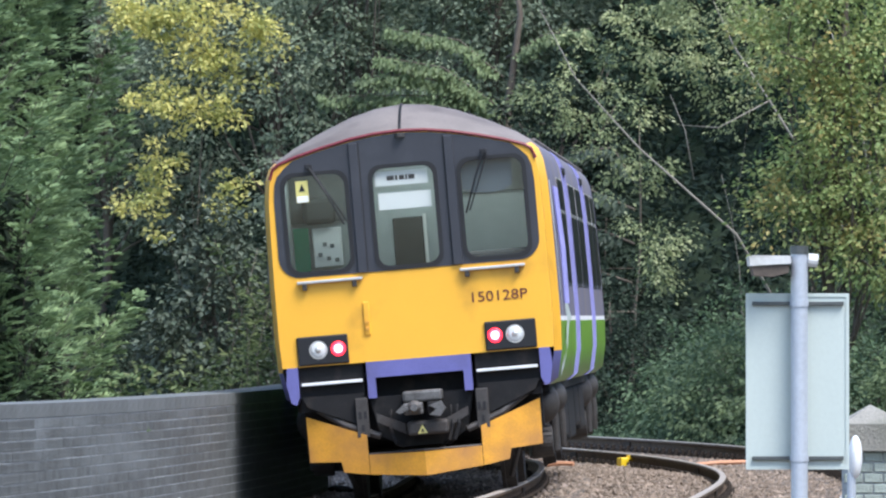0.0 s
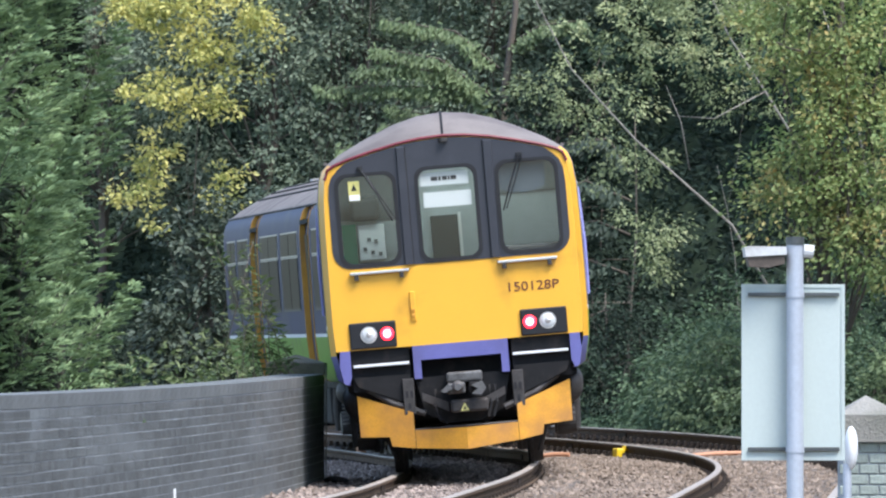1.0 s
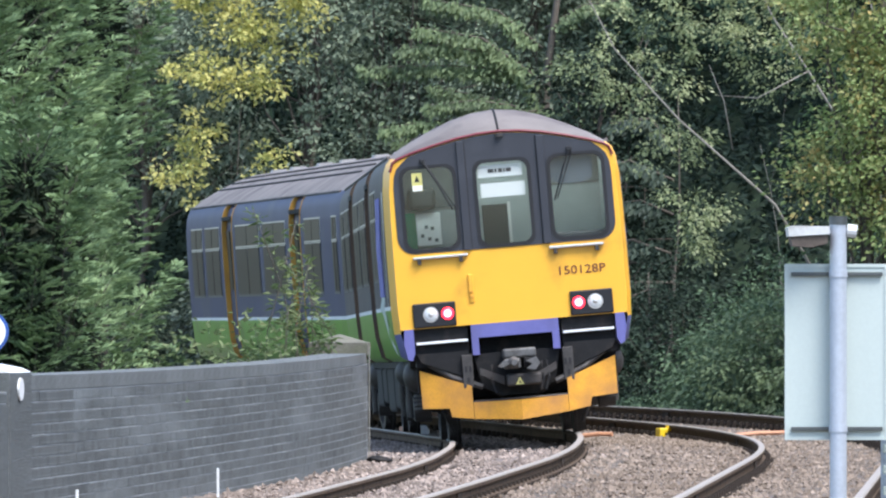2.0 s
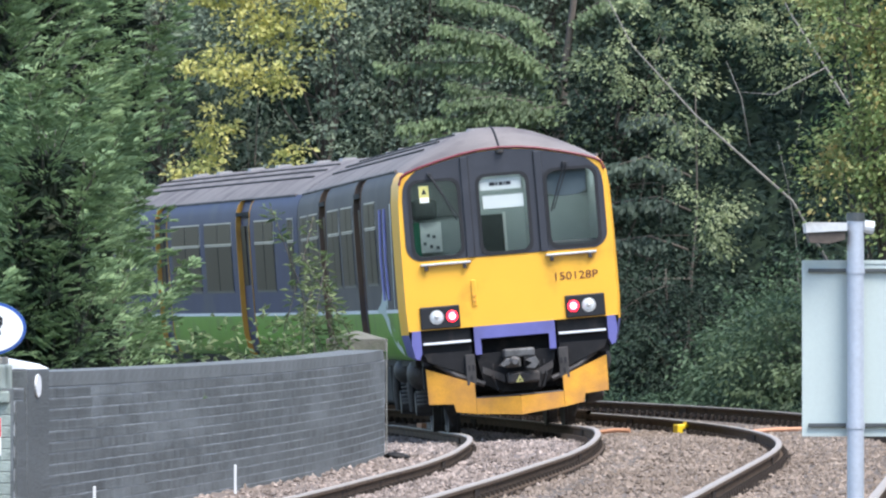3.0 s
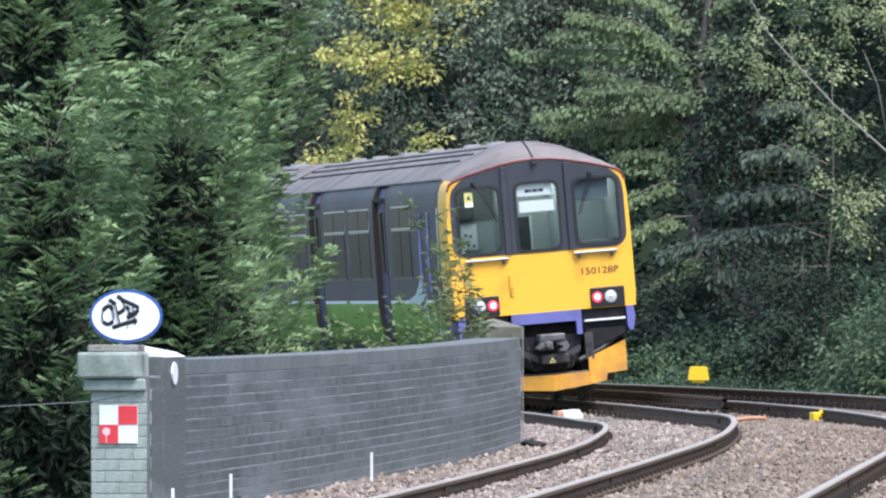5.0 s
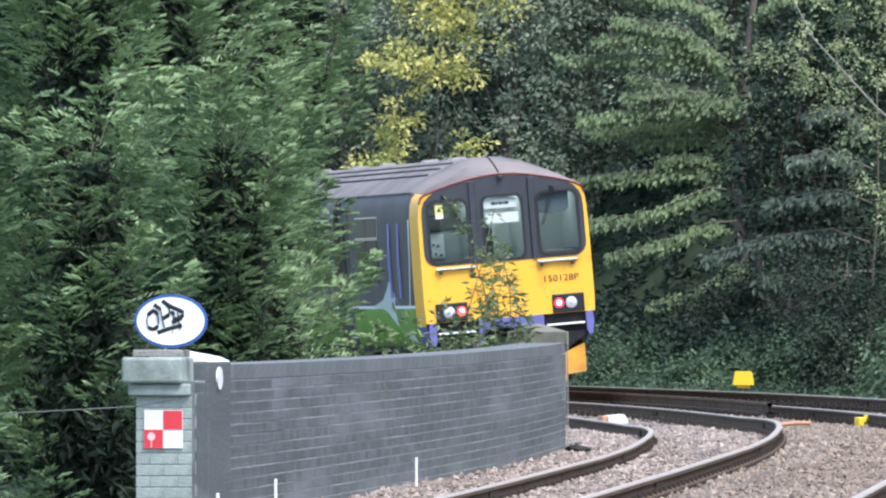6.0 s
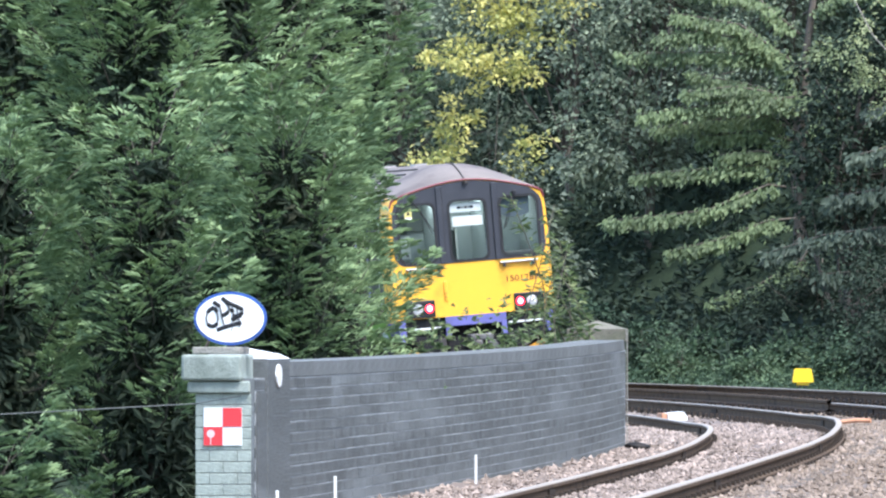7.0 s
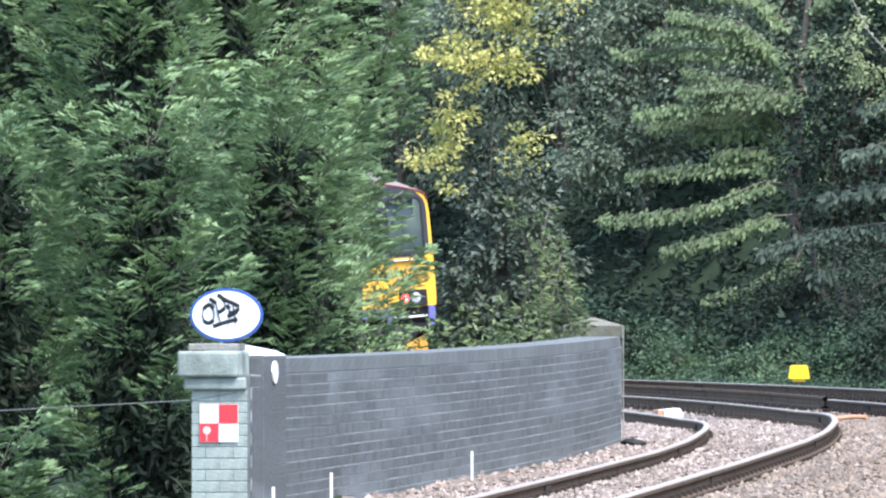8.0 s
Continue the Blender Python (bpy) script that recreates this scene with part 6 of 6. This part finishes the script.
    boughs = [[from_base(bearing, level, -0.35 * j - 0.25 * (k % 3)) for j, (bearing, level) in enumerate(r)] for k, r in enumerate(rows)]
    bough_tree((x0, yb, z0), (0.1, 0.0, 8.0), boughs, 4, "green tree with long level boughs of drooping leaves", "bright", leaf=0.125, density=230)
    # broad grey-green leaves reaching in from the side
    yb = 164.0
    x0, z0 = spot(1640, yb), float(ground_z(spot(1640, yb), yb))
    rows = (((1640, 420), (1568, 395), (1450, 410), (1340, 445)), ((1640, 350), (1580, 325), (1450, 345)), ((1640, 290), (1560, 255), (1490, 275)), ((1640, 470), (1560, 470), (1440, 480)), ((1640, 240), (1600, 180), (1520, 190)))
    boughs = [[from_base(bearing, level, -0.3 * j - 0.2 * (k % 3)) for j, (bearing, level) in enumerate(r)] for k, r in enumerate(rows)]
    bough_tree((x0, yb, z0), (0.1, 0.0, 5.0), boughs, 14, "shaded tree with broad grey-green leaves", "greyleaf", leaf=0.14, density=170, girth=0.25)
    # shaded trees behind and beside it
    put(1140, 193, height=10, crown=[(-0.8, 0, 5.2, 1.9, 1.2, 2.2), (1.2, 0.2, 4.2, 2.2, 1.2, 2.0), (0.2, 0, 7.4, 2.4, 1.2, 1.6), (-0.6, -0.3, 2.4, 1.8, 1.0, 1.3)], label="shaded green broadleaf tree in the wood", mat="midleaf", leaf=0.115, clumps=330, per=70, spread=0.42, seed=4)
    put(1400, 190, height=9, crown=[(0, 0, 4.6, 2.2, 1.2, 1.8), (0.4, 0.2, 6.9, 2.3, 1.2, 1.6), (-0.5, -0.1, 2.6, 2.2, 1.0, 1.2)], label="shaded green broadleaf tree in the wood", mat="midleaf", leaf=0.115, clumps=290, per=70, spread=0.42, seed=5)
    put(1010, 200, height=11, crown=[(0, 0, 6.6, 2.6, 1.8, 2.6), (-1.6, 0, 4.2, 1.8, 1.4, 1.8)], label="dense dark green broadleaf tree", mat="midleaf", leaf=0.115, clumps=320, per=70, spread=0.42, seed=6)
    put(700, 204, height=11, crown=[(0, 0, 6.2, 2.6, 1.8, 2.8), (1.3, 0, 3.4, 1.6, 1.3, 1.6), (-2.2, 0, 4.8, 2.2, 1.6, 2.6)], label="dense dark green broadleaf tree", mat="midleaf", leaf=0.14, clumps=260, per=50, spread=0.5, seed=7)
    # leaves to the side of the boughs, coloured dark as in shade
    put(1500, 168, height=6.5, crown=[(0, 0, 3.6, 1.3, 1.1, 1.5), (0.4, 0.1, 5.2, 1.4, 1.1, 1.2), (0.9, 0, 2.2, 1.2, 1.0, 0.9)], label="tree at the wood's edge, leaves coloured dark as in shade", mat="shaded_ivy", leaf=0.13, clumps=170, per=46, spread=0.42, seed=8)
    # pale birch-like tree with bare leaning limbs
    put(1890, 152, height=5.0, crown=[(-3.0, 0, 5.3, 1.2, 0.9, 1.2), (-1.8, 0, 6.2, 1.2, 1.0, 1.1), (-0.5, 0.1, 5.9, 1.0, 0.9, 1.4), (-2.4, -0.1, 4.0, 0.9, 0.8, 0.8), (-2.0, 0, 2.8, 0.7, 0.8, 0.8), (-0.9, 0, 7.1, 1.6, 1.0, 0.9)], label="pale-leaved birch with leaning bare limbs", mat="birch", leaf=0.078, clumps=135, per=62, spread=0.24, seed=9, bark="palebark", trunk=0.01, droop=0.35, arms=1, extra=(([(0, 0, 0), (-0.05, 0, 2.0), (-0.7, -0.9, 3.0), (-2.3, -1.1, 4.4), (-3.35, -1.1, 5.55), (-3.95, -1.1, 6.7)], 0.034), ([(1.7, 0, 0.8), (1.0, -0.6, 3.4), (-0.15, -1.0, 5.2), (-0.75, -1.1, 6.1), (-1.2, -1.1, 7.1)], 0.032), ([(2.1, -0.2, 1.5), (1.3, -1.0, 5.0), (0.6, -1.0, 7.2)], 0.03), ([(-0.15, -1.0, 5.2), (-1.0, -1.1, 4.75), (-1.7, -1.1, 4.8)], 0.015), ([(-1.4, -1.0, 3.9), (-1.55, -1.1, 4.7), (-1.8, -1.1, 5.3)], 0.014)))
    # autumn oak
    put(2030, 138, height=8.5, crown=[(0, 0, 4.6, 1.4, 1.1, 1.4), (-0.3, 0, 6.3, 1.6, 1.2, 1.3), (0.5, 0, 3.0, 1.2, 1.0, 0.9), (-0.9, 0.1, 3.7, 0.7, 0.8, 0.8)], label="oak turning yellow-brown at the wood's edge", mat="reddish", leaf=0.09, clumps=260, per=66, spread=0.36, seed=10)
    put(2240, 134, height=8, crown=[(0, 0, 4.2, 1.5, 1.2, 2.0), (0.5, 0, 6, 1.4, 1.2, 1.4)], label="oak turning yellow-brown at the wood's edge", mat="reddish", leaf=0.09, clumps=150, per=55, spread=0.36, seed=11)
    # bushes along the foot of the wood
    bushes = ((1130, 174, 1.2, "bush"), (1200, 168, 0.9, "bush"), (1260, 170, 1.0, "bush"), (1330, 162, 0.8, "bush"), (1400, 164, 1.0, "bush"), (1470, 158, 0.8, "bush"), (1530, 158, 1.3, "bush"), (1640, 152, 1.9, "leafgreen"), (1750, 146, 1.4, "leafgreen"), (1850, 141, 1.9, "leafgreen"), (1960, 137, 1.7, "bush"), (2080, 132, 1.8, "leafgreen"), (1600, 162, 2.6, "leafgreen"), (1450, 172, 2.2, "leafgreen"), (1830, 150, 2.4, "leafgreen"), (2200, 130, 1.9, "bush"), (1910, 139, 2.6, "bush"), (1800, 144, 2.0, "leafgreen"), (1960, 141, 3.2, "leafgreen"), (990, 181, 1.6, "bush"), (700, 190, 1.8, "bush"))
    for k, (bearing, y, h, m) in enumerate(bushes):
        x = spot(bearing, y)
        # Below bearing 1700 the taller bushes get leaf colours darkened for shade.
        broadleaf((x, y, float(ground_z(x, y)) - 0.1), h, [(0, 0, h * 0.5, h * 0.62, h * 0.5, h * 0.5), (h * 0.3, 0, h * 0.3, h * 0.5, h * 0.4, h * 0.32), (-h * 0.35, 0, h * 0.35, h * 0.5, h * 0.4, h * 0.36)], "rounded green bush at the foot of the trees", ("leafgreen" if h < 1.1 else "shade" if h < 1.8 else "shaded_ivy") if bearing < 1700 else ("bright" if m == "bush" else "leafgreen"), leaf=0.085, clumps=int(60 + 25 * h), per=50, spread=0.3, seed=40 + k, trunk=0.03, category="shrub", group="bushes", inner=0.2)


def build_far_woods():
    """The mass of leaves behind the single trees, up the bank."""
    rng = np.random.default_rng(77)
    n = 115000
    s = rng.uniform(20, 120, n)
    off = 18.5 + rng.gamma(2.0, 2.6, n)
    th = np.interp(s, S, TH)
    x, y = np.interp(s, S, TX) + off * np.cos(th), np.interp(s, S, TY) + off * np.sin(th)
    z = ground_z(x, y) + rng.uniform(0, 1, n) ** 0.8 * (7.0 + 2.0 * np.sin(x * 1.1 + 1.7 * np.sin(y * 0.4)) + 0.25 * off)
    lump = np.stack([np.sin(x * 2.1 + z * 1.3), np.cos(y * 1.7 + z * 0.9), np.sin(z * 2.4 + x)], 1)
    along = lump + rng.normal(0, 0.6, (n, 3)) - np.array([0, 0.3, 0.3])
    at = np.stack([x, y, z], 1) + lump * 0.25
    # The depth of the wood gets its shade from the leaf colour.
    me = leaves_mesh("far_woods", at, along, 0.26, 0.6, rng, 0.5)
    tagged(finish("far_woods", me, M["shade"]), "mass of leaves deep in the wood, coloured as in shade", "woods", kind="stuff")


def build_weeds():
    def verge(rng, n):
        s, off = rng.uniform(14, 75, n), rng.uniform(6.0, 10.5, n)
        th = np.interp(s, S, TH)
        x, y = np.interp(s, S, TX) + off * np.cos(th), np.interp(s, S, TY) + off * np.sin(th)
        return x, y, ground_z(x, y) - 0.03
    # Verge weeds take the leaf colour darkened for shade.
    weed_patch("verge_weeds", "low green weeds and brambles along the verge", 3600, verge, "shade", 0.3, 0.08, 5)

    def bank(rng, n):
        s, off = rng.uniform(8, 110, n), rng.uniform(9.0, 24.0, n)
        th = np.interp(s, S, TH)
        x, y = np.interp(s, S, TX) + off * np.cos(th), np.interp(s, S, TY) + off * np.sin(th)
        return x, y, ground_z(x, y) - 0.05
    # Shade under the trees is put into the bank's leaf colour.
    weed_patch("bank_ivy", "ivy and brambles covering the bank, coloured as in deep shade", 7000, bank, "shaded_ivy", 0.75, 0.2, 8, stems=6)

    def near_verge(rng, n):
        s, off = rng.uniform(-12, 20, n), rng.uniform(6.3, 9.5, n)
        th = np.interp(s, S, TH)
        x, y = np.interp(s, S, TX) + off * np.cos(th), np.interp(s, S, TY) + off * np.sin(th)
        return x, y, ground_z(x, y) - 0.03
    weed_patch("verge_grass", "green weeds beside the outer track", 900, near_verge, "midleaf", 0.35, 0.09, 6)

    def wall_side(rng, n):
        s = rng.uniform(-26, -12.5, n)
        off = np.array([wall_off(min(a, WALL_S1)) for a in s]) - rng.uniform(0.6, 1.2, n)
        th = np.interp(s, S, TH)
        x, y = np.interp(s, S, TX) + off * np.cos(th), np.interp(s, S, TY) + off * np.sin(th)
        return x, y, np.maximum(ground_z(x, y), -0.6) + 0.0
    weed_patch("wall_weeds", "straggling green weeds behind the parapet wall", 95, wall_side, "olive", 1.4, 0.085, 7, stems=9, lean_by=0.1)
    for k, (bearing, y, h, st) in enumerate(((1008, 100.6, 2.4, 11), (915, 96, 1.0, 6), (860, 93, 0.9, 6), (965, 99, 0.95, 6))):
        x = spot(bearing, y)
        gz = float(ground_z(x, y))
        lab = "straggly sapling with narrow leaves behind the wall" if h > 1.6 else "small straggly plant behind the wall"
        sapling((x, y, min(gz, -0.2)), h + 0.35, 60 + k, lab, stems=st, spread=0.27 if h > 1.6 else 0.35)


# ---- build ----
build_ground()
build_rails()
build_sleepers()
wall = build_wall()
build_pier(wall)
build_lineside()
build_sign_group()
wheels = []
rear_coach = build_coach(True, wheels)
rear_wheels = list(wheels)
front_coach = build_coach(False, wheels)
build_conifers()
build_woods()
build_far_woods()
build_weeds()
build_stones()
build_bricks(wall)


def motions():
    ts = [k * 0.25 for k in range(33)]
    walk(rear_coach, [(t, coach_pose(run(t))) for t in ts])
    walk(front_coach, [(t, lead_pose(run(t))) for t in ts])
    for ws, dy in wheels:
        rows = []
        for k in range(121):
            t = k / 15
            rows.append((t, pose(0, dy, 0.42) @ Matrix.Rotation(-(run(t) - run(0)) / 0.42, 4, "X")))
        walk(ws, rows)


motions()
